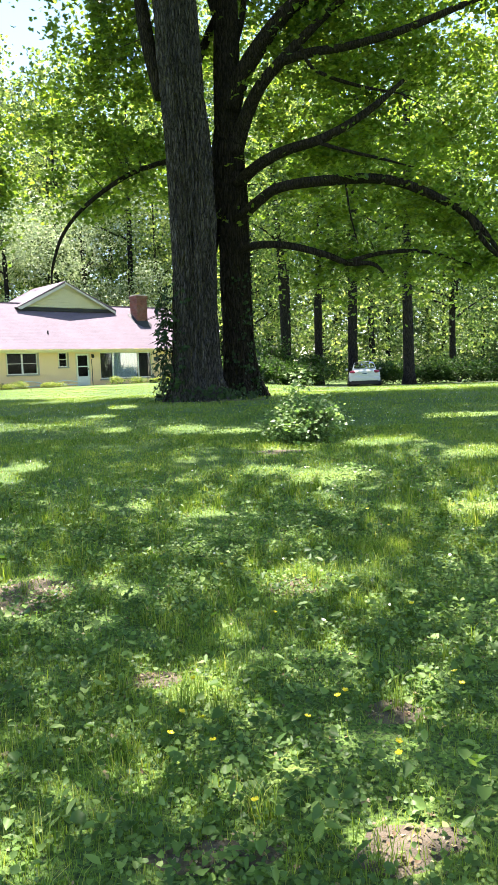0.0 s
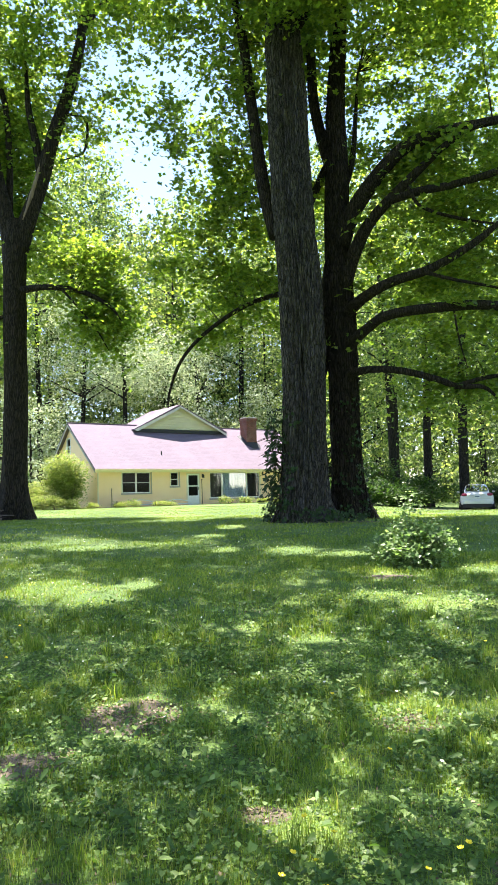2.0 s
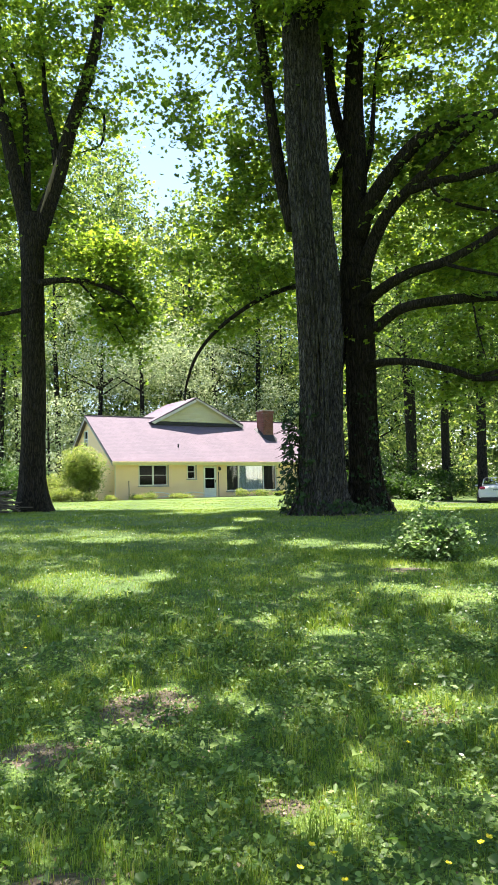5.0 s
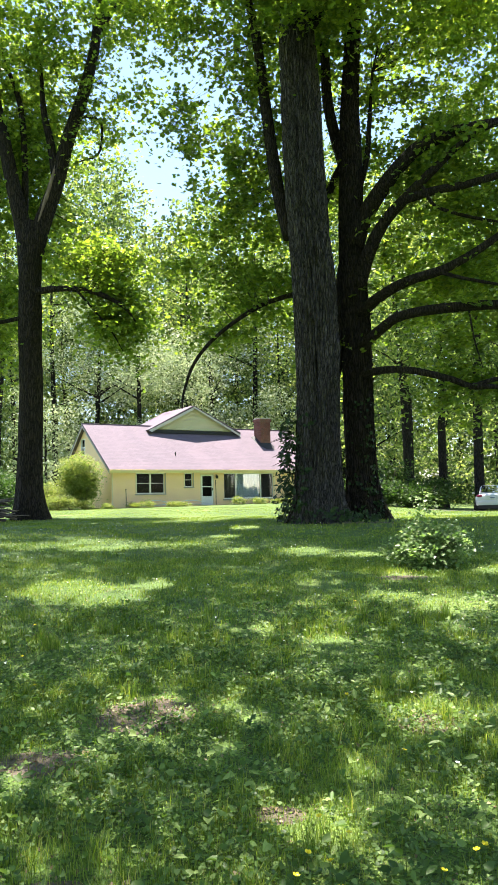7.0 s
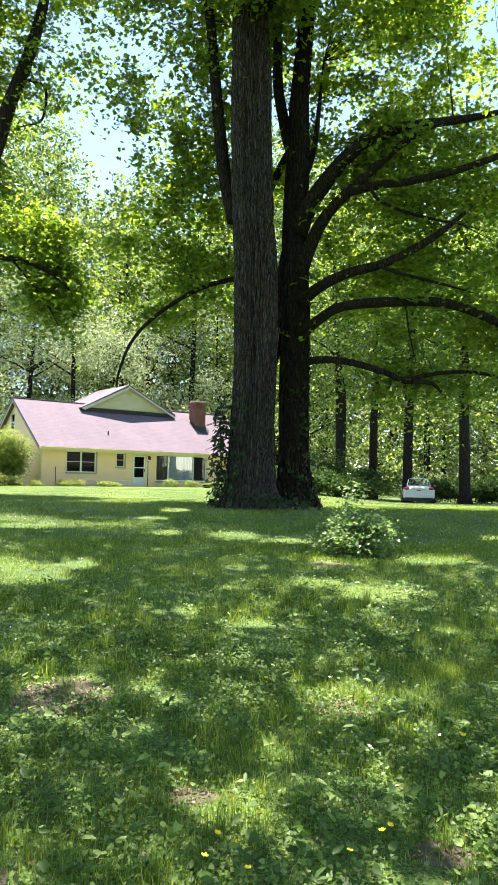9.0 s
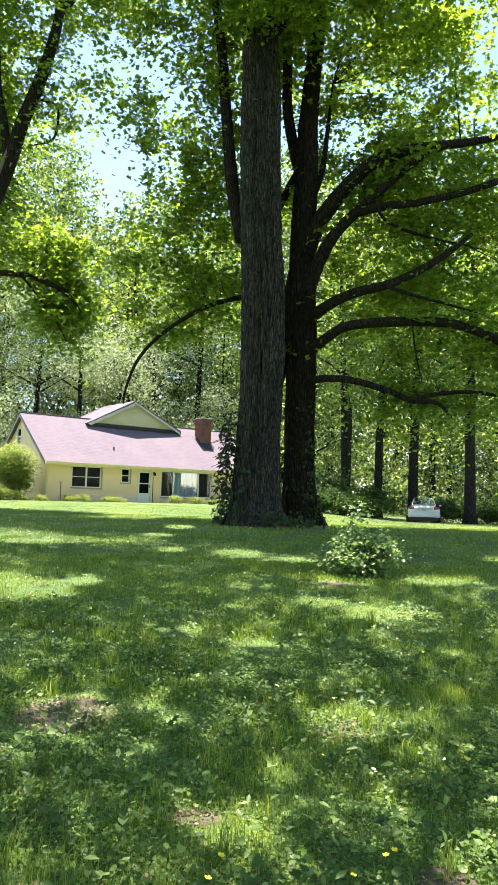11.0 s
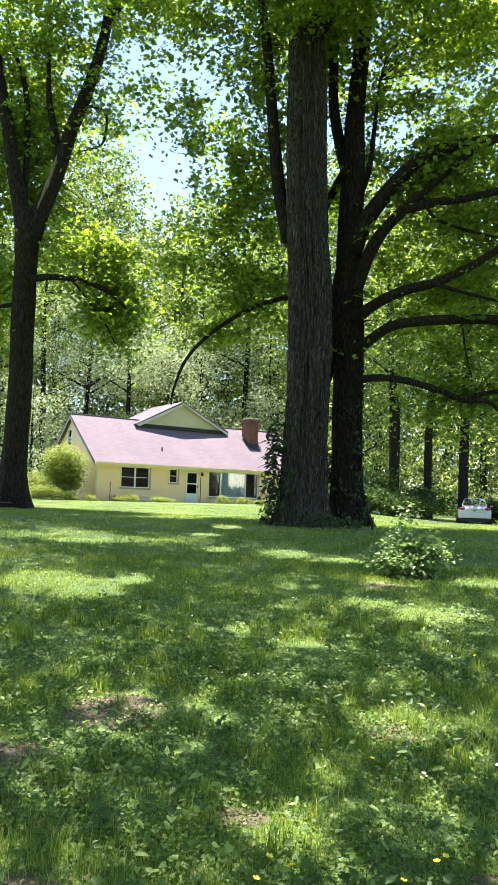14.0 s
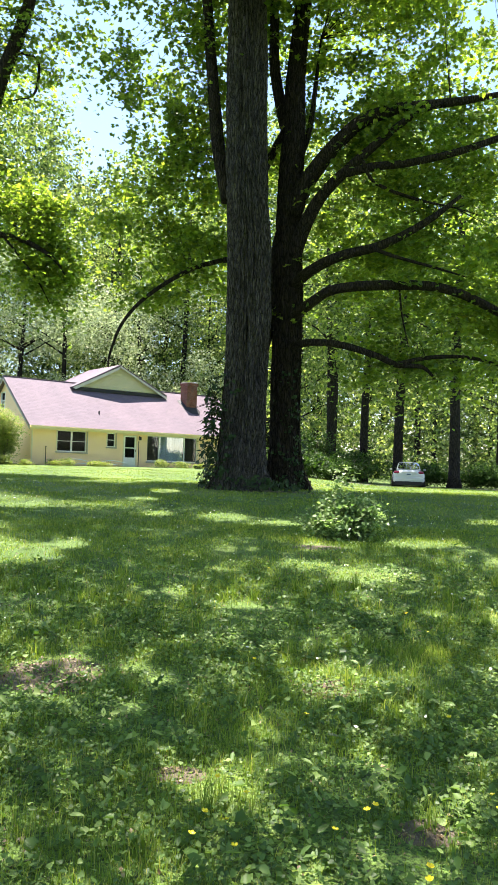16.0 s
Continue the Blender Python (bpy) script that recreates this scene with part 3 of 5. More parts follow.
part("vent_collar", box(4.70, 4.94, 0.84, 1.04, 3.15, 3.24, 0.02), WHITE, vent)


def sash_window(name, x0, x1, z0, z1, halves, mid=0.5, curtain=False):
    """Sashes with a meeting rail in an outer frame, a sloping sill, glass panes."""
    w = thing(name, Matrix(), "", "")
    w.parent = house
    fr = 0.05
    y = 0.05
    bm = box(x0, x0 + fr, y, y + 0.1, z0, z1)
    box(x1 - fr, x1, y, y + 0.1, z0, z1, bm=bm)
    box(x0 + fr, x1 - fr, y, y + 0.1, z1 - fr, z1, bm=bm)
    box(x0 + fr, x1 - fr, y, y + 0.1, z0, z0 + fr, bm=bm)
    step = (x1 - x0) / halves
    for k in range(1, halves):
        box(x0 + k * step - 0.05, x0 + k * step + 0.05, y, y + 0.1, z0 + fr, z1 - fr, bm=bm)
    part("window_frame", bm, WHITE, w)
    part("window_sill", box(x0 - 0.08, x1 + 0.08, -0.07, y, z0 - 0.09, z0 - 0.002, 0.01), GREY_TRIM, w)
    part("window_casing", box(x1 + 0.001, x1 + 0.09, -0.02, 0.03, z0, z1 + 0.05), GREY_TRIM, w)
    part("window_casing", box(x0 - 0.06, x0 - 0.001, -0.02, 0.03, z0, z1 + 0.05), TRIM, w)
    for k in range(halves):
        a = x0 + k * step + (fr if k == 0 else 0.05)
        b = x0 + (k + 1) * step - (fr if k == halves - 1 else 0.05)
        zm = z0 + (z1 - z0) * mid
        part("meeting_rail", box(a, b, y + 0.02, y + 0.07, zm - 0.018, zm + 0.018), WHITE, w)
        for c, d in ((z0 + fr, zm - 0.018), (zm + 0.018, z1 - fr)):
            pane = part("pane", box(a, b, y + 0.04, y + 0.05, c, d), SCREENED, w)
            pane.visible_shadow = False
    return w


sash_window("double_window", *DOUBLE, 2)
sash_window("small_window", *SMALL, 1)

# wide window: curtained ends and a broad fixed pane
pw = thing("picture_window", Matrix(), "", "")
pw.parent = house
x0, x1, z0, z1 = PICTURE
bars = [x0, x0 + 0.93, x1 - 1.02, x1]
bm = bmesh.new()
for x in bars:
    box(max(x0, x - 0.035), min(x1, x + 0.035), 0.05, 0.14, z0, z1, bm=bm)
box(x0, x1, 0.052, 0.138, z0, z0 + 0.06, bm=bm), box(x0, x1, 0.052, 0.138, z1 - 0.06, z1, bm=bm)
part("window_frame", bm, WHITE, pw)
part("window_sill", box(x0 - 0.08, x1 + 0.08, -0.08, 0.05, z0 - 0.10, z0 - 0.002, 0.01), GREY_TRIM, pw)
part("window_casing", box(x1 + 0.001, x1 + 0.10, -0.02, 0.03, z0, z1 + 0.05), TRIM, pw)
for k in range(3):
    a, b = bars[k] + 0.035, bars[k + 1] - 0.035
    pane = part("pane", box(a, b, 0.09, 0.10, z0 + 0.06, z1 - 0.06), MIRROR_PANE if k == 1 else GLASS, pw)
    pane.visible_shadow = False
    bm = bmesh.new()
    n = 36
    va = [bm.verts.new((a + (b - a) * i / n, 0.20 + 0.025 * math.sin(i * 1.4), z0 + 0.03)) for i in range(n + 1)]
    vb = [bm.verts.new((a + (b - a) * i / n, 0.20 + 0.025 * math.sin(i * 1.4 + 0.3), z1 - 0.02)) for i in range(n + 1)]
    for i in range(n):
        bm.faces.new((va[i], va[i + 1], vb[i + 1], vb[i]))
    # the middle curtain's colour stands in for the pane's sky reflection
    if k == 1:
        part("sky_tinted_curtain", bm, SKY_SHEER, pw, "sheer curtain coloured pale blue for the sky mirrored in the broad pane", smooth=True)
    else:
        part("curtain", bm, CURTAIN, pw, "brown pleated curtain", smooth=True)

# storm door
door = thing("storm_door", Matrix(), "", "")
door.parent = house
x0, x1, z0, z1 = DOOR
bm = box(x0, x0 + 0.08, -0.01, 0.10, z0, z1)
box(x1 - 0.08, x1, -0.01, 0.10, z0, z1, bm=bm), box(x0 + 0.08, x1 - 0.08, -0.01, 0.10, z1 - 0.08, z1, bm=bm)
part("door_frame", bm, TRIM, door)
a, b = x0 + 0.082, x1 - 0.082
bm = box(a, a + 0.09, 0.02, 0.06, z0 + 0.03, z1 - 0.085)
box(b - 0.09, b, 0.02, 0.06, z0 + 0.03, z1 - 0.085, bm=bm)
for c, d in ((z0 + 0.03, z0 + 0.62), (z0 + 1.20, z0 + 1.27), (z1 - 0.17, z1 - 0.085)):
    box(a + 0.09, b - 0.09, 0.021, 0.059, c, d, bm=bm)
part("door_leaf", bm, WHITE, door, "white aluminium storm door")
for c, d in ((z0 + 0.62, z0 + 1.20), (z0 + 1.27, z1 - 0.17)):
    pane = part("pane", box(a + 0.09, b - 0.09, 0.035, 0.045, c, d), SCREENED, door)
    pane.visible_shadow = False
part("inner_door", box(a, b, 0.14, 0.18, z0 + 0.02, z1 - 0.08), CURTAIN, door, "dark inner door")
part("door_handle", box(b - 0.06, b - 0.03, -0.03, 0.018, z0 + 0.98, z0 + 1.14, 0.008), BLACK, door)
part("door_step", box(x0 - 0.3, x1 + 0.3, -0.75, -0.02, -0.35, -0.02, 0.02), GRAVEL, house, "concrete step")

# loft window in the end wall
lw = thing("loft_window", Matrix(), "", "")
lw.parent = house
y0, y1, z0, z1 = LOFT_HOLE
bm = box(-0.02, 0.10, y0, y0 + 0.06, z0, z1)
box(-0.02, 0.10, y1 - 0.06, y1, z0, z1, bm=bm), box(-0.02, 0.10, y0 + 0.06, y1 - 0.06, z1 - 0.06, z1, bm=bm)
box(-0.03, 0.10, y0 + 0.06, y1 - 0.06, z0, z0 + 0.06, bm=bm), box(0.0, 0.08, y0 + 0.06, y1 - 0.06, (z0 + z1) / 2 - 0.03, (z0 + z1) / 2 + 0.03, bm=bm)
part("window_frame", bm, WHITE, lw)
part("pane", box(0.05, 0.06, y0 + 0.06, y1 - 0.06, z0 + 0.06, z1 - 0.06), GLASS, lw)

lamp = thing("wall_lamp", pose(HOUSE_X + 7.26, HOUSE_Y - 0.004, HOUSE_Z + 1.92), "dark metal carriage lamp beside the storm door", "lamp")
part("back_plate", box(-0.05, 0.05, -0.02, 0.0, -0.10, 0.12, 0.008), BLACK, lamp)
part("arm", box(-0.015, 0.015, -0.12, -0.021, 0.06, 0.09, 0.004), BLACK, lamp)
part("lantern", box(-0.06, 0.06, -0.18, -0.07, -0.14, 0.05, 0.015), BLACK, lamp)
part("finial", box(-0.03, 0.03, -0.15, -0.10, 0.051, 0.10, 0.012), BLACK, lamp)


def post(x, y, top, label):
    p = thing("garden_post", pose(x, y, HOUSE_Z - 0.1), label, "post", "posts before the facade")
    link_mesh("shaft", tube([(0, 0, 0), (0.01, 0, top * 0.5), (0, 0, top)], [0.028, 0.024, 0.022], 8), BLACK, p)
    link_mesh("tip", tube([(0, 0, top + 0.001), (0, 0, top + 0.03), (0, 0, top + 0.05)], [0.04, 0.045, 0.01], 8), BLACK, p)


post(17.72, 41.2, 1.22, "dark metal stake in the bed by the facade")
post(23.55, 40.6, 1.72, "tall dark metal pole before the storm door")

# slack pale garden hose strung along the bed
hose = thing("garden_hose", pose(HOUSE_X, HOUSE_Y - 0.7, HOUSE_Z), "pale hose looped low along the flower bed", "hose")
for k, (a, b, h) in enumerate(((1.4, 3.6, 0.45), (3.5, 6.2, 0.42), (1.6, 5.8, 0.22))):
    link_mesh("loop", tube([(a, 0, 0.12), (a * 0.7 + b * 0.3, 0.05, h * 0.75), ((a + b) / 2, 0, h), (a * 0.2 + b * 0.8, -0.05, h * 0.8), (b, 0, 0.15)], [0.025, 0.025], 6), WHITE, hose)


# ---- leaves and crowns ----
SHADE_SLOPE = math.cos(SUN_EL) / math.sin(SUN_EL)
# gaps in the crowns: where the sun comes through to the lawn (u, v, half width, half depth)
GAPS = ((-3.05, 9.85, 0.65, 0.75), (-2.35, 9.5, 0.48, 0.75), (-1.95, 10.3, 0.28, 0.4), (-3.9, 15.0, 0.9, 0.5), (-1.05, 14.4, 0.3, 0.45), (0.2, 14.1, 0.5, 0.65), (1.15, 13.3, 0.5, 0.4),
    (1.8, 11.0, 0.55, 0.4), (3.1, 11.0, 0.7, 0.45), (1.85, 8.7, 0.5, 0.45), (1.2, 9.3, 0.4, 0.3), (-0.36, 7.8, 0.16, 0.22), (0.22, 7.3, 0.22, 0.2), (0.88, 5.1, 0.38, 0.34), (0.05, 3.6, 0.25, 0.18), (1.2, 4.5, 0.12, 0.1),
    (2.9, 6.75, 0.4, 0.36), (0.74, 2.3, 0.22, 0.18), (-1.3, 5.4, 0.12, 0.12), (-0.7, 2.3, 0.18, 0.14), (-1.3, 20.0, 0.5, 0.8), (5.8, 14.2, 1.0, 0.5), (-1.6, 17.4, 0.4, 0.5), (4.1, 9.6, 0.5, 0.4), (1.15, 3.3, 0.15, 0.12))


def in_gap(p):
    """Whether the sunbeam through p ends in one of the gaps."""
    h = np.maximum(p[:, 2] - height(p[:, 0], p[:, 1]), 0)
    for _ in range(2):
        gu, gv = p[:, 0] - SUN_U * SHADE_SLOPE * h, p[:, 1] - SUN_V * SHADE_SLOPE * h
        h = p[:, 2] - height(gu, gv)
    r = np.full(len(p), 9.0)
    for a, b, c, d in GAPS:
        r = np.minimum(r, np.hypot((gu - a) / c, (gv - b) / d))
    return rng.random(len(p)) > np.clip((r - 0.8) / 0.4, 0.01, 1)


# low leaf masses that the sun reaches: nothing thick hangs over them (u, v, z, reach)
LANES = ((-6.1, 26.8, 8.8, 2.2), (-7.2, 27.5, 11.2, 1.6))


def in_lane(p):
    hit = np.zeros(len(p), bool)
    for a, b, c, r in LANES:
        h = p[:, 2] - c
        d = np.hypot(p[:, 0] - SUN_U * SHADE_SLOPE * h - a, p[:, 1] - SUN_V * SHADE_SLOPE * h - b)
        hit |= (h > r * 1.1) & (d < r) & (rng.random(len(p)) < 0.85)
    return hit


def in_ellipsoids(clouds):
    """Random points filling ellipsoids (u, v, z, ru, rv, rz, count), denser to the outside."""
    out = []
    for a, b, c, ra, rb, rc, n in clouds:
        d = unit(rng.normal(size=(n, 3))) * (rng.random((n, 1)) ** 0.42)
        out.append(d * (ra, rb, rc) + (a, b, c))
    return np.concatenate(out)


def boughs(clouds, per=4):
    """Spray centres gathered in flat drooping boughs, with open gaps between them."""
    out = []
    for a, b, c, ra, rb, rc, n in clouds:
        mid = in_ellipsoids([(a, b, c, ra, rb, rc, max(1, int(1.2 * n / per)))])
        off = rng.normal(size=(len(mid), per, 3)) * (0.45, 0.45, 0.14)
        off[..., 2] -= 0.22 * (off[..., :2] ** 2).sum(-1)
        out.append((mid[:, None] + off).reshape(-1, 3))
    return np.concatenate(out)


def sprays(centres, per, radius, droop=0.25):
    """Flat sprays of leaves round each centre."""
    n = len(centres)
    tilt = unit(np.column_stack([rng.normal(0, 0.30, n), rng.normal(0, 0.30, n), np.ones(n)]))
    off = rng.normal(size=(n, per, 3)) * radius * (0.5 + rng.random((n, 1, 1)))
    flat = off - (off * tilt[:, None]).sum(-1, keepdims=True) * tilt[:, None] * 0.72
    flat[..., 2] -= droop * (flat[..., :2] ** 2).sum(-1) / radius
    at = (centres[:, None] + flat).reshape(-1, 3)
    nor = unit(np.repeat(tilt, per, 0) + rng.normal(0, 0.42, (n * per, 3)))
    return at, nor


def along(limbs, step, spread, start=0.3, shift=(0, 0, 0)):
    """Spray centres scattered along limbs."""
    out = []
    for pts in limbs:
        line = smooth_line(pts, 8)
        s = int(len(line) * start)
        for a, b in zip(line[s:], line[s + 1:]):
            k = max(1, int((b - a).length / step))
            for _ in range(k):
                q = a.lerp(b, rng.random())
                out.append([q.x, q.y, q.z])
    out = np.array(out)
    return out + rng.normal(0, 1, out.shape) * spread + np.array(shift)


def twig_mesh(centres, limbs, count, thick=0.012):
    """Thin twigs from sprays back to the nearest limb."""
    nodes = np.array([[*q] for pts in limbs for q in smooth_line(pts, 5)])
    co, quads = [], []
    for c in centres[rng.choice(len(centres), min(count, len(centres)), replace=False)]:
        d = np.linalg.norm(nodes - c, axis=1)
        n = nodes[d.argmin()]
        if d.min() > 4.0:
            continue
        mid = (n + c) / 2 + rng.normal(0, 0.12, 3) + (0, 0, 0.12 * d.min())
        side = unit(np.cross(c - n, rng.normal(size=3)))
        side2 = unit(np.cross(c - n, side))
        b = len(co)
        for q, r in ((n, thick * (1 + d.min() * 0.5)), (mid, thick * 0.9), (c, thick * 0.35)):
            co += [q + side * r, q - side * 0.5 * r + side2 * 0.87 * r, q - side * 0.5 * r - side2 * 0.87 * r]
        for s in (0, 3):
            for k in range(3):
                m = (k + 1) % 3
                quads.append((b + s + k, b + s + m, b + s + 3 + m, b + s + 3 + k))
    return raw_mesh("twigs", np.array(co), [np.array(quads)])


def crown_part(name, owner, base, at, nor, size, mat, shape=LOBED, label=""):
    me = leaves(name, at - base, nor, size, shape)
    return link_mesh(name, me, mat, owner, label)


def grown_tree(name, u, v, label, bark, trunk, trunk_r, limbs, clouds, group="", leaf=0.145, flare=0.3, extra_sprays=None, per=44, radius=0.38, keep=None, furrow=0.02, step=0.16, sides=44, trunk_steps=14, leaf_mat=None, marks=None):
    """A tree on the lawn: trunk and limbs as (points, radii) in lawn axes, and a crown of leaf sprays."""
    base = np.array([u, v, float(height(u, v)) - 0.12])
    t = thing(name, W @ Matrix.Translation(base), label, "tree", group)

    def rel(pts):
        return [tuple(np.array(q) - base) for q in pts]

    if marks is None:
        link_mesh("trunk", tube(rel(trunk), trunk_r, sides, 0.07, furrow, trunk_steps, u, flare, 1.3), bark, t)
    else:
        link_mesh("trunk", barked_trunk(rel(trunk), trunk_r, sides, trunk_steps, u, flare, furrow, marks), bark, t)
    for pts, r in limbs:
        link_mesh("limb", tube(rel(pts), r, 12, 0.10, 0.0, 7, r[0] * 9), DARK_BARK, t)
    lines = [p for p, r in limbs]
    c = np.concatenate([along(lines, step, 0.40, 0.35, (0, 0.75, 0.2)), boughs(clouds)])
    if extra_sprays is not None:
        c = np.concatenate([c, extra_sprays])
    if keep is not None:
        c = c[keep(c)]
    at, nor = sprays(c, per, radius)
    ok = ~(in_gap(at) | in_lane(at))
    if keep is not None:
        ok &= keep(at)
    at, nor = at[ok], nor[ok]
    crown_part("crown", t, base, at, nor, leaf * rng.uniform(0.6, 1.25, len(at)), leaf_mat or MAPLE, PALMATE if leaf < 0.2 else DIAMOND)
    tagged(link_mesh("twig_growth", twig_mesh(c - base, [rel(p) for p in lines], 130, 0.008), bark, t), kind="stuff")
    return t


# the big pale-barked trunk
grown_tree("maple_tree", 0.66, 21.6, "tall grey-barked maple with ivy at its foot", BARK,
    [(0.69, 21.6, 0.7), (0.76, 21.6, 2.2), (0.84, 21.6, 4.5), (0.83, 21.6, 6.2), (0.79, 21.6, 7.9), (0.68, 21.6, 9.6), (0.61, 21.6, 11.4), (0.58, 21.6, 13.2), (0.53, 21.6, 15.0), (0.5, 21.7, 17.5), (0.6, 22, 21)],
    [0.69, 0.66, 0.64, 0.63, 0.63, 0.62, 0.62, 0.61, 0.57, 0.46, 0.2],
    [([(0.16, 22.0, 9.4), (-0.16, 22.1, 10.8), (-0.36, 22.2, 12.4), (-0.55, 22.3, 14.2), (-0.8, 22.4, 16.4), (-1.4, 22.6, 19.5)], [0.24, 0.20, 0.19, 0.17, 0.15, 0.08]),
     ([(0.6, 21.5, 14.9), (0.9, 21.4, 15.6), (1.3, 21.3, 16.1), (2.0, 21.2, 17.0), (3.0, 21, 18.5)], [0.22, 0.18, 0.16, 0.13, 0.06]),
     ([(0.5, 22.4, 7.8), (-0.13, 22.8, 7.78), (-0.87, 23, 7.58), (-1.69, 23, 7.1), (-2.49, 23, 6.45), (-3.03, 23, 5.73), (-3.33, 23, 4.87), (-3.38, 23, 4.4)], [0.10, 0.08, 0.07, 0.065, 0.058, 0.05, 0.038, 0.02])],
    [(0.5, 23.5, 18.5, 4.2, 3.5, 3.2, 220), (0.5, 17.0, 17.6, 7.0, 3.2, 1.4, 60), (1.2, 20.2, 16.2, 2.4, 0.7, 0.7, 30), (-4.2, 24, 19.4, 2.8, 2.0, 1.7, 110), (-2.9, 24.2, 15.5, 1.2, 1.2, 2.6, 36), (-3.5, 18.0, 18.8, 4.0, 4.0, 1.5, 40), (-1.6, 24, 12.6, 1.6, 2.0, 3.8, 85), (-2.2, 24.4, 9.0, 1.6, 1.6, 2.4, 62), (-0.6, 24, 10.2, 1.2, 1.5, 3.5, 70)],
    flare=0.55, furrow=0.062, sides=250, trunk_steps=18, keep=lambda c: (c[:, 0] > 0.2) | (c[:, 2] > 6.3),
    marks=((-1.66, 4.5, 0.08, 0.55, -0.22), (-1.70, 7.3, 0.08, 0.45, -0.20), (-1.98, 10.5, 0.20, 4.5, -0.15), (-0.55, 5.2, 0.5, 0.5, 0.09), (-1.85, 4.0, 0.14, 1.8, -0.08), (-0.4, 7.0, 0.5, 2.0, 0.04)))

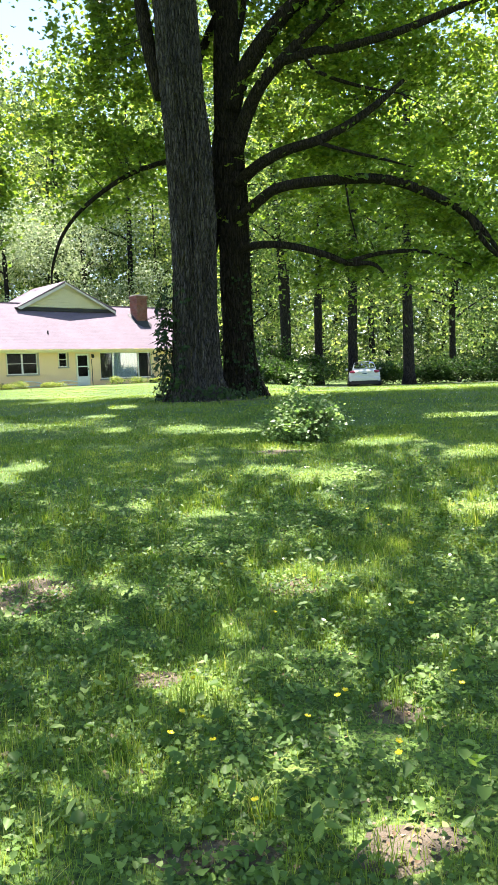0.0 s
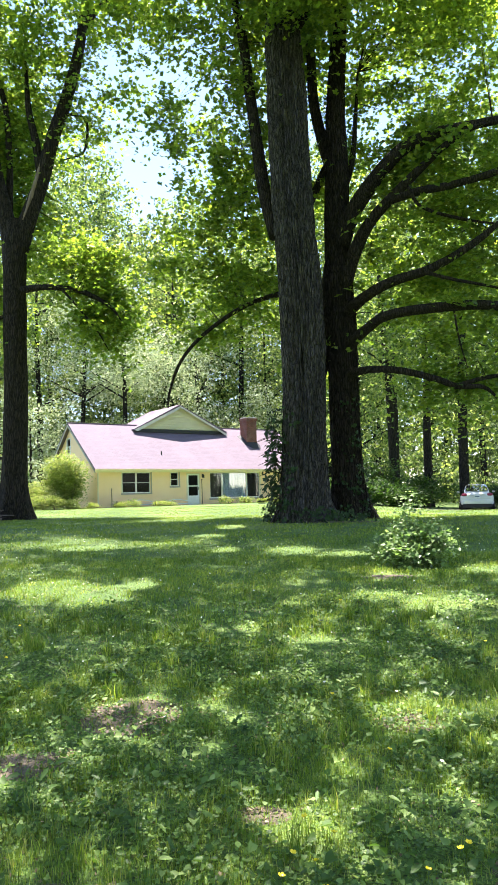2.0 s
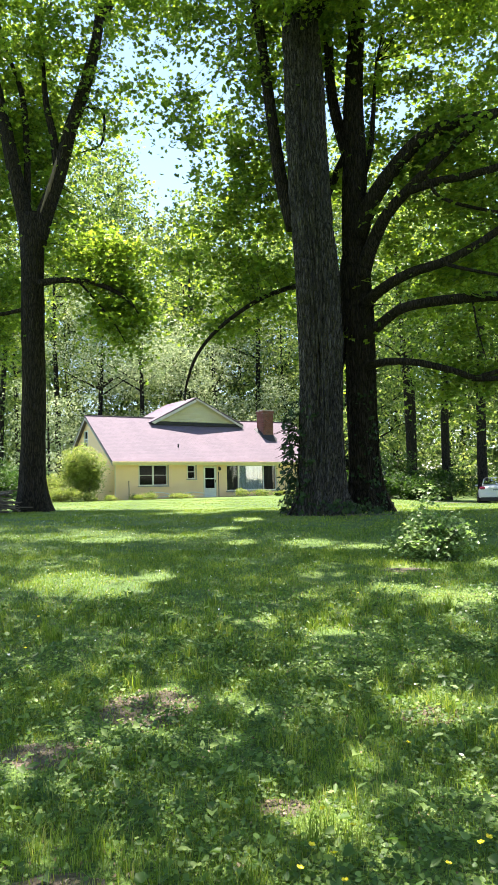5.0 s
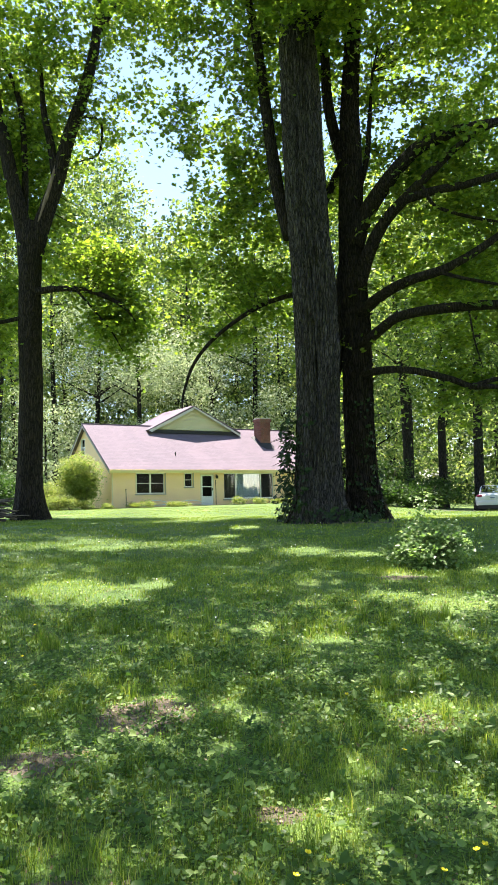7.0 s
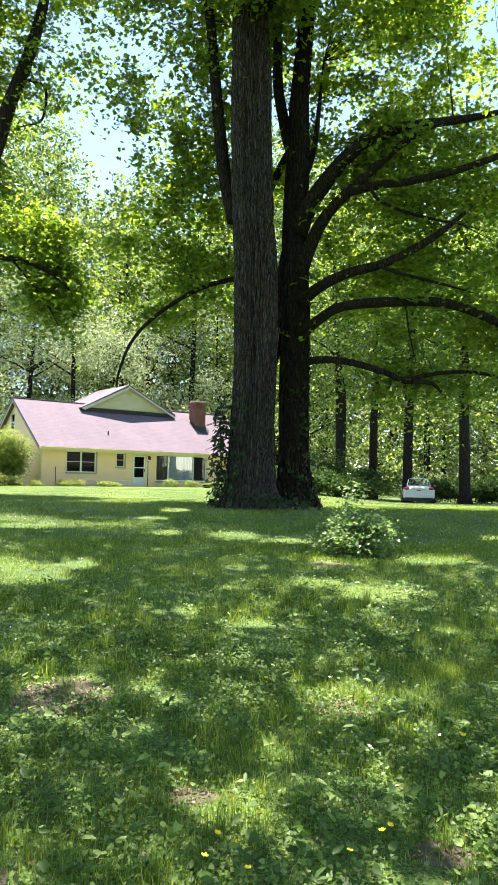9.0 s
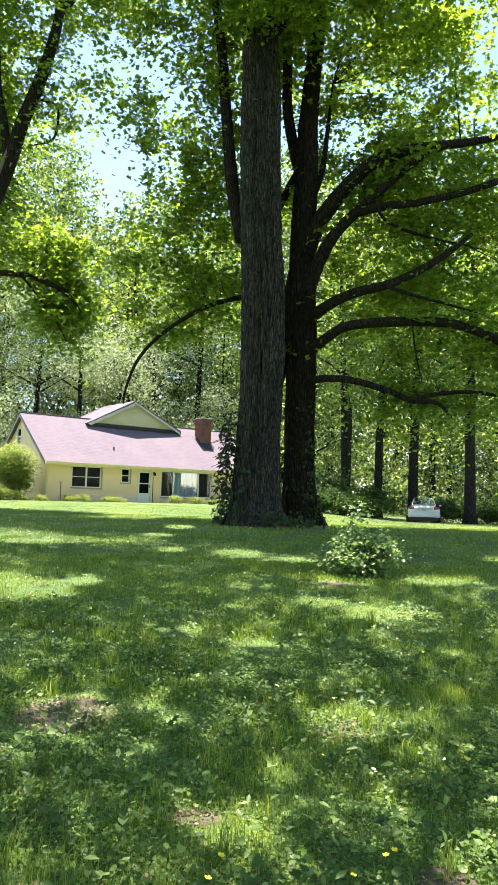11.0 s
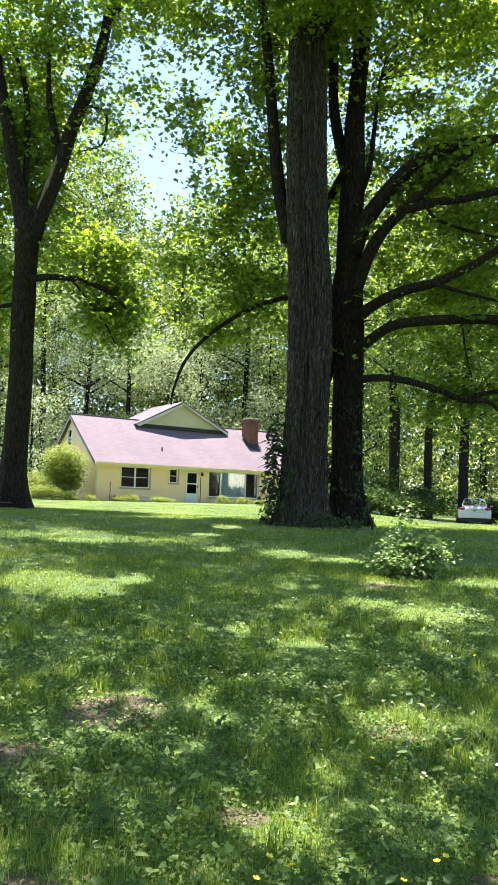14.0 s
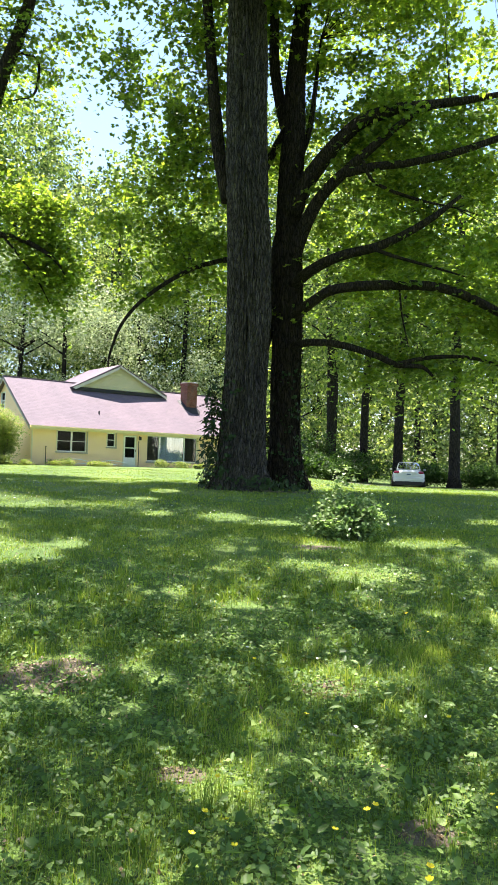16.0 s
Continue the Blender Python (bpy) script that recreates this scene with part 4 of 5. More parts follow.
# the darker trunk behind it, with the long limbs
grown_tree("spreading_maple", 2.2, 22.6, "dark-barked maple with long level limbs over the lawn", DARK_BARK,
    [(2.25, 22.6, 0.7), (2.12, 22.6, 2.0), (2.08, 22.6, 4.6), (2.10, 22.6, 6.4), (2.05, 22.6, 8.1), (2.05, 22.6, 9.9), (2.10, 22.6, 11.7), (2.12, 22.6, 13.6), (2.25, 22.6, 15.4), (2.5, 22.5, 18), (2.7, 22.4, 21)],
    [0.52, 0.48, 0.45, 0.45, 0.43, 0.41, 0.37, 0.31, 0.27, 0.2, 0.08],
    [([(2.1, 22.4, 9.2), (2.49, 22.1, 10.1), (3.25, 21.6, 11.06), (3.96, 21.3, 11.68), (4.57, 21.1, 11.88), (5.12, 20.9, 11.97), (6.69, 20.5, 12.05), (8.3, 20.2, 12.3)], [0.30, 0.26, 0.22, 0.20, 0.18, 0.15, 0.11, 0.05]),
     ([(2.15, 22.4, 7.9), (2.45, 22.1, 8.73), (2.92, 21.7, 9.58), (3.66, 21.2, 10.28), (4.63, 20.8, 11.11), (5.23, 20.4, 11.48), (6.0, 20.2, 11.8)], [0.26, 0.21, 0.17, 0.15, 0.11, 0.09, 0.05]),
     ([(3.5, 21.25, 10.1), (4.3, 20.9, 10.2), (5.17, 20.6, 10.22), (6.59, 20.2, 10.48), (8.7, 19.8, 11.2), (10.5, 19.4, 11.8)], [0.13, 0.12, 0.11, 0.10, 0.08, 0.04]),
     ([(2.2, 22.3, 7.05), (2.7, 21.6, 7.35), (3.4, 21, 7.6), (4.5, 20.6, 7.85), (5.7, 20.4, 8.5), (6.6, 20.2, 9.2)], [0.19, 0.16, 0.14, 0.12, 0.10, 0.05]),
     ([(2.2, 22.3, 6.0), (2.7, 21.4, 6.35), (3.3, 20.8, 6.6), (4.8, 20.5, 6.7), (6.2, 20.4, 6.65), (7.4, 20.3, 6.2), (8.5, 20.2, 5.5), (9.3, 20, 4.4)], [0.18, 0.15, 0.14, 0.14, 0.13, 0.12, 0.10, 0.04]),
     ([(2.2, 22.3, 5.15), (2.7, 21.4, 5.15), (3.5, 20.8, 5.0), (4.45, 20.5, 4.68), (5.0, 20.5, 4.46), (5.7, 20.4, 4.4), (6.1, 20.3, 4.0)], [0.13, 0.11, 0.10, 0.09, 0.085, 0.06, 0.025]),
     ([(4.95, 20.5, 4.47), (6.0, 20.4, 4.7), (7.2, 20.3, 4.68), (8.5, 20.1, 4.25)], [0.07, 0.06, 0.05, 0.02]),
     ([(8.4, 20.2, 5.55), (8.75, 20.1, 4.9), (9.2, 20, 4.45), (9.9, 19.8, 4.2)], [0.08, 0.07, 0.055, 0.02]),
     ([(4.2, 20.6, 7.75), (4.9, 20.5, 7.5), (5.9, 20.3, 7.2), (6.8, 20.1, 6.9)], [0.06, 0.05, 0.04, 0.02]),
     ([(3.9, 20.6, 10.2), (4.3, 20.8, 9.7), (5.4, 20.8, 9.3), (6.6, 20.6, 9.0)], [0.05, 0.05, 0.045, 0.02]),
     ([(2.05, 22.8, 11.6), (1.75, 23, 12.7), (1.48, 23, 14.1), (1.42, 23, 15.7), (1.3, 23.2, 18.5)], [0.22, 0.19, 0.17, 0.15, 0.07]),
     ([(1.95, 22.9, 12.2), (1.5, 23.2, 11.4), (1.15, 23.3, 10.5), (0.9, 23.6, 9.0)], [0.12, 0.13, 0.11, 0.05]),
     ([(2.2, 22.6, 10.6), (2.6, 22.8, 12.0), (2.75, 22.8, 13.3), (2.9, 22.9, 15)], [0.09, 0.09, 0.07, 0.03]),
     ([(1.85, 22.7, 8.7), (1.66, 22.8, 7.6), (1.62, 22.8, 6.6), (1.50, 22.8, 5.6), (1.40, 22.7, 4.9)], [0.24, 0.22, 0.20, 0.17, 0.05]),
     ([(5.0, 20.5, 6.7), (5.1, 20.45, 5.8), (5.3, 20.4, 4.9)], [0.03, 0.025, 0.012])],
    [(5.8, 24.0, 12.5, 4.2, 3.0, 3.0, 150), (8.8, 23.2, 9.4, 3.6, 2.8, 3.0, 130), (5.2, 23.2, 16.8, 5.0, 3.6, 2.8, 250), (4.6, 24.2, 8.6, 2.2, 1.6, 1.8, 60), (9.2, 21.4, 6.0, 2.6, 2.0, 1.2, 55), (2.5, 19.0, 17.0, 4.6, 2.2, 2.0, 130), (6.0, 17.6, 16.6, 5.0, 2.6, 1.3, 60), (11.8, 21.5, 10.5, 3.0, 3.0, 5.5, 120)],
    flare=0.42, furrow=0.026, sides=190, trunk_steps=14, marks=((-1.5, 3.0, 0.15, 2.2, 0.05), (-2.4, 4.0, 0.12, 3.0, -0.05)))

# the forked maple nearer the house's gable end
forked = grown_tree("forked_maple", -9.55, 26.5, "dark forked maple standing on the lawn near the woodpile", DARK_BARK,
    [(-9.5, 26.5, 0.8), (-9.52, 26.5, 2.4), (-9.46, 26.5, 5.5), (-9.5, 26.5, 7.6), (-9.5, 26.5, 9.8), (-9.5, 26.5, 11.2), (-9.45, 26.5, 12.0)],
    [0.50, 0.44, 0.42, 0.41, 0.41, 0.45, 0.33],
    [([(-9.6, 26.5, 10.9), (-9.85, 26.5, 12.2), (-10.2, 26.5, 13.7), (-10.55, 26.5, 15.5), (-11.1, 26.5, 18), (-11.8, 26.6, 22)], [0.34, 0.30, 0.27, 0.24, 0.2, 0.08]),
     ([(-9.35, 26.5, 10.9), (-9.05, 26.5, 11.9), (-8.5, 26.5, 13.4), (-8.05, 26.5, 15.1), (-7.5, 26.5, 16.7), (-7.05, 26.5, 18.4), (-6.75, 26.5, 20.5), (-6.3, 26.5, 23.5)], [0.36, 0.32, 0.28, 0.25, 0.23, 0.2, 0.17, 0.07]),
     ([(-9.8, 26.8, 12.6), (-9.88, 27, 14.6), (-10.05, 27, 16.8), (-10.6, 27, 18.5), (-11, 27, 20)], [0.13, 0.12, 0.11, 0.08, 0.03]),
     ([(-8.5, 26.5, 13.6), (-8.7, 26.5, 15.0), (-8.97, 26.5, 16.3), (-9.1, 26.5, 18.5)], [0.17, 0.15, 0.12, 0.04]),
     ([(-9.2, 26.3, 9.3), (-8.4, 26.1, 9.32), (-7.4, 26, 9.22), (-6.6, 26, 8.97), (-5.85, 26, 8.5), (-5.4, 26, 7.9)], [0.13, 0.11, 0.10, 0.09, 0.06, 0.02]),
     ([(-7.6, 26, 9.2), (-7.0, 25.9, 8.5), (-6.3, 25.9, 7.6), (-5.9, 25.9, 6.9)], [0.045, 0.04, 0.03, 0.012]),
     ([(-9.7, 26.4, 8.4), (-10.4, 26.2, 8.2), (-11.6, 26, 8.0), (-12.8, 26, 7.4)], [0.08, 0.07, 0.06, 0.02]),
     ([(-6.8, 26.5, 19.4), (-6.3, 26.5, 20.1), (-5.7, 26.5, 20.7), (-5.0, 26.5, 21.6)], [0.13, 0.11, 0.09, 0.04]),
     ([(-7.75, 26.5, 16.0), (-7.2, 26.4, 15.9), (-6.75, 26.4, 15.6), (-6.85, 26.4, 14.5), (-7.6, 26.4, 14.2)], [0.06, 0.055, 0.05, 0.045, 0.02])],
    [(-8.9, 25.2, 22.0, 4.0, 3.0, 2.4, 170), (-10.0, 25.6, 18.6, 2.6, 0.8, 1.6, 50), (-11.8, 28.6, 15.5, 2.8, 2.0, 3.8, 190), (-6.9, 27.6, 17.0, 1.6, 1.4, 3.4, 85), (-7.0, 27.5, 11.0, 1.7, 1.3, 1.6, 75), (-6.1, 26.8, 8.7, 1.2, 1.0, 1.4, 55), (-12.5, 28.5, 9.5, 2.4, 2.0, 3.0, 150), (-9, 29, 12.5, 2, 1, 1.5, 50), (-9.6, 29.2, 17.0, 2.6, 1.3, 3.8, 200)],
    flare=0.40, leaf=0.15, step=0.24)


scar_line = [(-8.36, 26.34, 14.35), (-8.56, 26.30, 13.57), (-8.79, 26.28, 12.81), (-9.10, 26.24, 11.9)]
foot = W.inverted() @ forked.matrix_world.translation
link_mesh("split_wood", tube([Vector(q) - foot for q in scar_line], [0.03, 0.09, 0.11, 0.05], 10, 0.45, 0.0, 6, 2.0), SCAR, forked, "pale bare wood where the bark has split")


# the trees whose shade falls over the near lawn
def above_view(c):
    v = np.maximum(c[:, 1], 0)
    return (c[:, 2] > 3.0 + 0.80 * v) | (np.abs(c[:, 0]) > 0.62 * v + 2.4) | (c[:, 1] < -1)


def roof_of_leaves(u0, u1, v0, v1, gap):
    """Spray centres spread evenly over the ground that they shade, high above the view."""
    a, b = np.meshgrid(np.arange(u0, u1, gap), np.arange(v0, v1, gap))
    a, b = a.ravel(), b.ravel()
    a, b = a + rng.uniform(-0.5, 0.5, len(a)) * gap, b + rng.uniform(-0.5, 0.5, len(b)) * gap
    h = np.maximum(9.5, (3.6 + 0.82 * np.maximum(b, 0)) / 0.76) + 2.6 * rng.random(len(a))
    return np.column_stack([a + SUN_U * SHADE_SLOPE * h, b + SUN_V * SHADE_SLOPE * h, h + height(a, b)])


for u, v, cover, clouds in ((11.0, 5.0, (-0.5, 9.0, 0.5, 15.0), [(10.5, 12.5, 11.0, 4.0, 5.0, 3.5, 60)]), (3.5, -7.5, (-5.0, 6.0, -6.0, 0.5), [(3.0, -6.0, 12.0, 4.0, 3.0, 2.0, 30)]), (-10.5, 7.0, (-9.0, -0.5, 0.5, 15.0), [(-9.0, 6.0, 12.0, 2.0, 3.0, 2.0, 20)])):
    grown_tree("shade_maple", u, v, "broad maple beside the near lawn", DARK_BARK,
        [(u, v, 0), (u + 0.1, v, 3), (u, v + 0.1, 6), (u - 0.1, v, 9.5), (u - 0.3, v, 14)], [0.5, 0.42, 0.38, 0.32, 0.12],
        [([(u, v, 6), (u - 1.5, v + 0.4, 8.5), (u - 4, v + 1.0, 11.5), (u - 7.5, v + 1.5, 12.6)], [0.22, 0.18, 0.13, 0.04]),
         ([(u, v, 7), (u - 1, v + 2, 9.5), (u - 1.5, v + 4, 11.8), (u - 2, v + 6, 13.0)], [0.2, 0.16, 0.11, 0.04]),
         ([(u, v, 7), (u + 1, v - 2, 10), (u + 2, v - 4, 12)], [0.18, 0.14, 0.05])],
        clouds, keep=above_view, extra_sprays=roof_of_leaves(*cover, 0.36), leaf=0.21, per=22, radius=0.42, step=0.8, furrow=0, sides=16, trunk_steps=5, group="shade trees")


# ---- the woods behind ----
def wood_tree(kind, tall, spread, low, count, leaf, mat, seed):
    """One far tree with its foot at the origin; copies share its meshes."""
    t = thing("woodland_tree", Matrix(), kind, "tree", "trees of the wood")
    r = 0.0125 * tall
    bend = rng.normal(0, 0.25, 2)
    link_mesh("trunk", tube([(0, 0, -0.3), (bend[0] * 0.3, 0, tall * 0.3), (bend[0], bend[1], tall * 0.6), (bend[0] * 1.4, bend[1], tall * 0.95)], [r, r * 0.85, r * 0.6, r * 0.15], 12, 0.1, 0.0, 8, seed, r * 0.7, 1.0), FAR_BARK, t)
    lines = []
    for k in range(9):
        z = tall * rng.uniform(low, 0.85)
        a = rng.uniform(0, 2 * math.pi)
        out = spread * rng.uniform(0.6, 1.0) * (1.15 - z / tall)
        pts = [(bend[0] * 0.7, bend[1] * 0.7, z), (out * 0.5 * math.cos(a), out * 0.5 * math.sin(a), z + out * 0.25), (out * math.cos(a), out * math.sin(a), z + out * 0.5)]
        lines.append(pts)
        link_mesh("limb", tube(pts, [r * 0.4, r * 0.25, r * 0.08], 6, 0, 0, 4), FAR_BARK, t)
    clouds = [(rng.normal(0, spread * 0.35), rng.normal(0, spread * 0.35), tall * z, spread * s, spread * s, tall * 0.10, count // 6) for z, s in ((low, 0.55), (low + 0.12, 0.85), (0.55, 0.95), (0.68, 0.85), (0.82, 0.65), (0.93, 0.4))]
    c = np.concatenate([in_ellipsoids(clouds), along(lines, 0.5, 0.5)])
    at, nor = sprays(c, 14, 0.55)
    nor = unit(0.6 * nor + rng.normal(0, 0.55, nor.shape))
    link_mesh("crown", leaves("crown", at, nor, leaf * 0.85 * rng.uniform(0.6, 1.3, len(at)), DIAMOND), mat, t)
    return t


KINDS = [wood_tree("tall green woodland tree behind the lawn", 24, 4.6, 0.32, 330, 0.28, WOOD_LEAF, 1),
         wood_tree("slender woodland tree with a high crown", 21, 3.4, 0.42, 260, 0.27, WOOD_LEAF, 2),
         wood_tree("leafy woodland tree with low branches", 17, 4.2, 0.2, 300, 0.26, WOOD_LEAF, 3),
         wood_tree("pale silvery-leaved tree behind the house", 20.0, 6.0, 0.16, 1500, 0.22, GREY_LEAF, 4),
         wood_tree("low pale-leaved tree behind the roof", 9.5, 3.6, 0.2, 220, 0.24, GREY_LEAF, 5)]
first = [False] * len(KINDS)


def plant(kind, u, v, turn=0.0, size=1.0):
    m = place(u, v, 0, turn)
    if not first[kind]:
        first[kind] = True
        KINDS[kind].matrix_world = m
        return
    copy_thing(KINDS[kind], m)


# silver trees behind the house
for k, u, v, turn in ((3, -13.2, 64, 0), (3, -17.5, 66, 130), (3, -7.0, 67, 220), (4, -3.2, 63, 0), (4, 0.8, 64, 80), (4, -19.5, 58, 200), (4, -7.5, 62, 300)):
    plant(k, u, v, turn)
# single trunks that stand out near the drive
for k, u, v, turn in ((1, 9.3, 46.5, 20), (0, 10.75, 43.5, 0), (0, 12.9, 39.5, 90), (1, 7.3, 47, 200), (1, 8.2, 52, 300), (2, 6.0, 55, 10), (2, 17.5, 45, 40)):
    plant(k, u, v, turn)
for v0, n, span in ((66, 7, 46), (70, 12, 60), (84, 20, 76)):
    for k in range(n):
        u = -span * 0.62 + span * 1.25 * (k + rng.uniform(0.15, 0.85)) / n
        v = v0 + rng.uniform(-5, 5)
        if -21 < u < 4.5 and v < 66:
            continue
        plant(int(rng.choice([0, 0, 1, 2])), u, v, rng.uniform(0, 360))

# understorey and the closing depth of the wood
n = 8000
uu = rng.uniform(-48, 52, n)
vv = rng.uniform(50, 72, n) + 0.02 * uu ** 2
vv = np.where((uu > -22) & (uu < 4.5), vv + 12, vv)
low = np.column_stack([uu, vv, height(uu, vv) + 0.3 + 8.5 * rng.random(n) ** 1.5])
at, nor = sprays(low, 14, 0.6)
nor = unit(0.5 * nor + rng.normal(0, 0.6, nor.shape))
under = link_mesh("understorey", leaves("understorey", at, nor, 0.27 * rng.uniform(0.6, 1.3, len(at)), DIAMOND), WOOD_LEAF)
under.matrix_world = W
tagged(under, "tangled green undergrowth along the wood's edge", "undergrowth", kind="stuff")
n = 14000
turn_a = np.where(rng.random(n) < 0.72, rng.uniform(-0.62, 0.66, n), rng.uniform(-math.pi, math.pi, n))
ahead = np.cos(turn_a) > 0.35
open_side = (turn_a > 0.93) & (turn_a < 1.22)
turn_a = np.where(open_side, -turn_a, turn_a)
reach = np.where(ahead, rng.uniform(76, 98, n) / np.maximum(np.cos(turn_a), 0.36), rng.uniform(48, 75, n))
uu, vv = reach * np.sin(turn_a), reach * np.cos(turn_a)
far = np.column_stack([uu, vv, height(uu, vv) + np.where(ahead, 35 + 4 * np.sin(turn_a * 17) + 3 * np.sin(turn_a * 43), 24) * rng.random(n) ** 0.8])
at, nor = sprays(far[ahead], 26, 0.9)
back_at, back_nor = sprays(far[~ahead], 8, 1.2)
size = np.concatenate([np.full(len(at), 0.46), np.full(len(back_at), 0.95)])
at, nor = np.concatenate([at, back_at]), np.concatenate([nor, back_nor])
nor = unit(0.5 * nor + rng.normal(0, 0.6, nor.shape))
wood = link_mesh("far_wood", leaves("far_wood", at, nor, size * rng.uniform(0.6, 1.3, len(at)), DIAMOND), WOOD_LEAF)
wood.matrix_world = W
tagged(wood, "dense green wood closing the view", "wood", kind="stuff")


# ---- shrubs ----
def shrub(name, u, v, wide, deep, tall, count, leaf, mat, label, group="", shape=NARROW, turn=0.0, lumps=5):
    t = thing(name, place(u, v, -0.03, turn), label, "shrub", group)
    clouds = [(rng.uniform(-0.45, 0.45) * wide, rng.uniform(-0.4, 0.4) * deep, tall * rng.uniform(0.35, 0.68), wide * 0.45, deep * 0.5, tall * 0.33, count // lumps) for _ in range(lumps)]
    c = in_ellipsoids(clouds)
    c = c[c[:, 2] > 0.04]
    stems = []
    for k in range(7):
        a = rng.uniform(0, 2 * math.pi)
        stems.append([(0.05 * math.cos(a), 0.05 * math.sin(a), 0), (wide * 0.18 * math.cos(a), deep * 0.18 * math.sin(a), tall * 0.4), (wide * 0.38 * math.cos(a), deep * 0.38 * math.sin(a), tall * 0.8)])
        link_mesh("stem", tube(stems[-1], [0.012 + 0.012 * tall, 0.01 + 0.006 * tall, 0.004], 5, per=3), DEADWOOD, t)
    at, nor = sprays(c, 10, leaf * 1.3)
    at[:, 2] = np.maximum(at[:, 2], 0.03)
    link_mesh("foliage", leaves("foliage", at, nor, leaf * rng.uniform(0.6, 1.3, len(at)), shape), mat, t)
    return t


def lawn_of(x, y):
    """House axes to lawn axes."""
    return x * math.cos(TURN) - y * math.sin(TURN), x * math.sin(TURN) + y * math.cos(TURN)


u, v = lawn_of(15.2, 42.4)
shrub("flowering_shrub", u + 0.45, v - 0.2, 1.75, 1.8, 3.5, 1900, 0.13, BORDER_LEAF, "big rounded bright green shrub at the house corner", lumps=8)
shrub("corner_shrub", u - 1.7, v + 0.2, 1.8, 1.8, 1.9, 400, 0.13, BORDER_LEAF, "yellow-green shrub beside the end wall")
for k in range(11):
    x = 16.2 + k * 1.28 + rng.uniform(-0.25, 0.25)
    if 22.7 < x < 24.2:
        continue
    u, v = lawn_of(x, 40.6 - rng.uniform(0, 0.5))
    s = rng.uniform(0.65, 1.15)
    shrub("border_plant", u, v, 1.0 * s, 0.7 * s, 0.62 * s, 100, 0.09, BORDER_LEAF, "low leafy plant in the bed before the facade", "plants along the facade", lumps=3)
for u, v, s in ((-13.2, 41.2, 1.0), (-12.4, 40.9, 0.8), (-14.3, 41.3, 0.7), (-11.6, 41.6, 0.6)):
    shrub("border_plant", u, v, 1.1 * s, 0.9 * s, 1.15 * s, 170, 0.12, BORDER_LEAF, "leafy clump in the bed before the corner shrub", "plants along the facade", lumps=3)
# dark shrubs along the drive
for u, v, w, h in ((4.4, 40.5, 3.2, 1.7), (6.9, 41.0, 3.0, 1.55), (5.5, 43.5, 2.2, 3.0), (12.1, 42.5, 2.4, 1.5), (14.6, 41.5, 2.4, 1.4), (16.3, 41.0, 2.8, 1.6), (18.5, 41.5, 2.8, 1.5), (20.7, 41.5, 2.8, 1.8), (9.0, 45.0, 2.2, 2.2)):
    shrub("dark_shrub", u, v, w, 1.8, h, 520, 0.14, DARK_SHRUB, "dark evergreen shrub along the drive", "shrubs along the drive", DIAMOND, lumps=6)
for u, v, w, h in ((-17.5, 40, 3.5, 2.6), (-21, 42, 4, 3.2), (-16.8, 45.5, 3, 2.4)):
    shrub("dark_shrub", u, v, w, 2.2, h, 520, 0.16, DARK_SHRUB, "dark shrub at the wood's edge beyond the end wall", "shrubs beyond the house", DIAMOND, lumps=6)

# leafy sapling thicket on the near lawn
BU, BV = 2.08, 11.45
thicket = thing("sapling_thicket", place(BU, BV, -0.02), "leafy bramble-like sapling clump growing in the lawn", "shrub")
stems, cs = [], []
for k in range(46):
    a = rng.uniform(0, 2 * math.pi)
    out = rng.uniform(0.15, 0.72)
    top = rng.uniform(0.35, 0.72) * (1.1 - 0.5 * out)
    pts = [(0.25 * out * math.cos(a), 0.2 * out * math.sin(a), 0), (0.6 * out * math.cos(a), 0.5 * out * math.sin(a), top * 0.75), (out * math.cos(a), out * 0.8 * math.sin(a), top)]
    if k == 0:
        pts = [(-0.05, 0, 0), (-0.10, -0.03, 0.6), (-0.08, 0, 1.12)]
    stems.append(pts)
    link_mesh("stem", tube(pts, [0.009, 0.007, 0.003], 5, per=4), STEM, thicket)
c = np.concatenate([along(stems, 0.05, 0.07, 0.12), along(stems[:1], 0.02, 0.06, 0.45)])
at, nor = sprays(c, 7, 0.09, 0.1)
nor = unit(nor + (0.1, -0.25, 0.1))
link_mesh("foliage", leaves("foliage", at, nor, 0.062 * rng.uniform(0.5, 1.3, len(at)), LOBED), SAPLING, thicket)

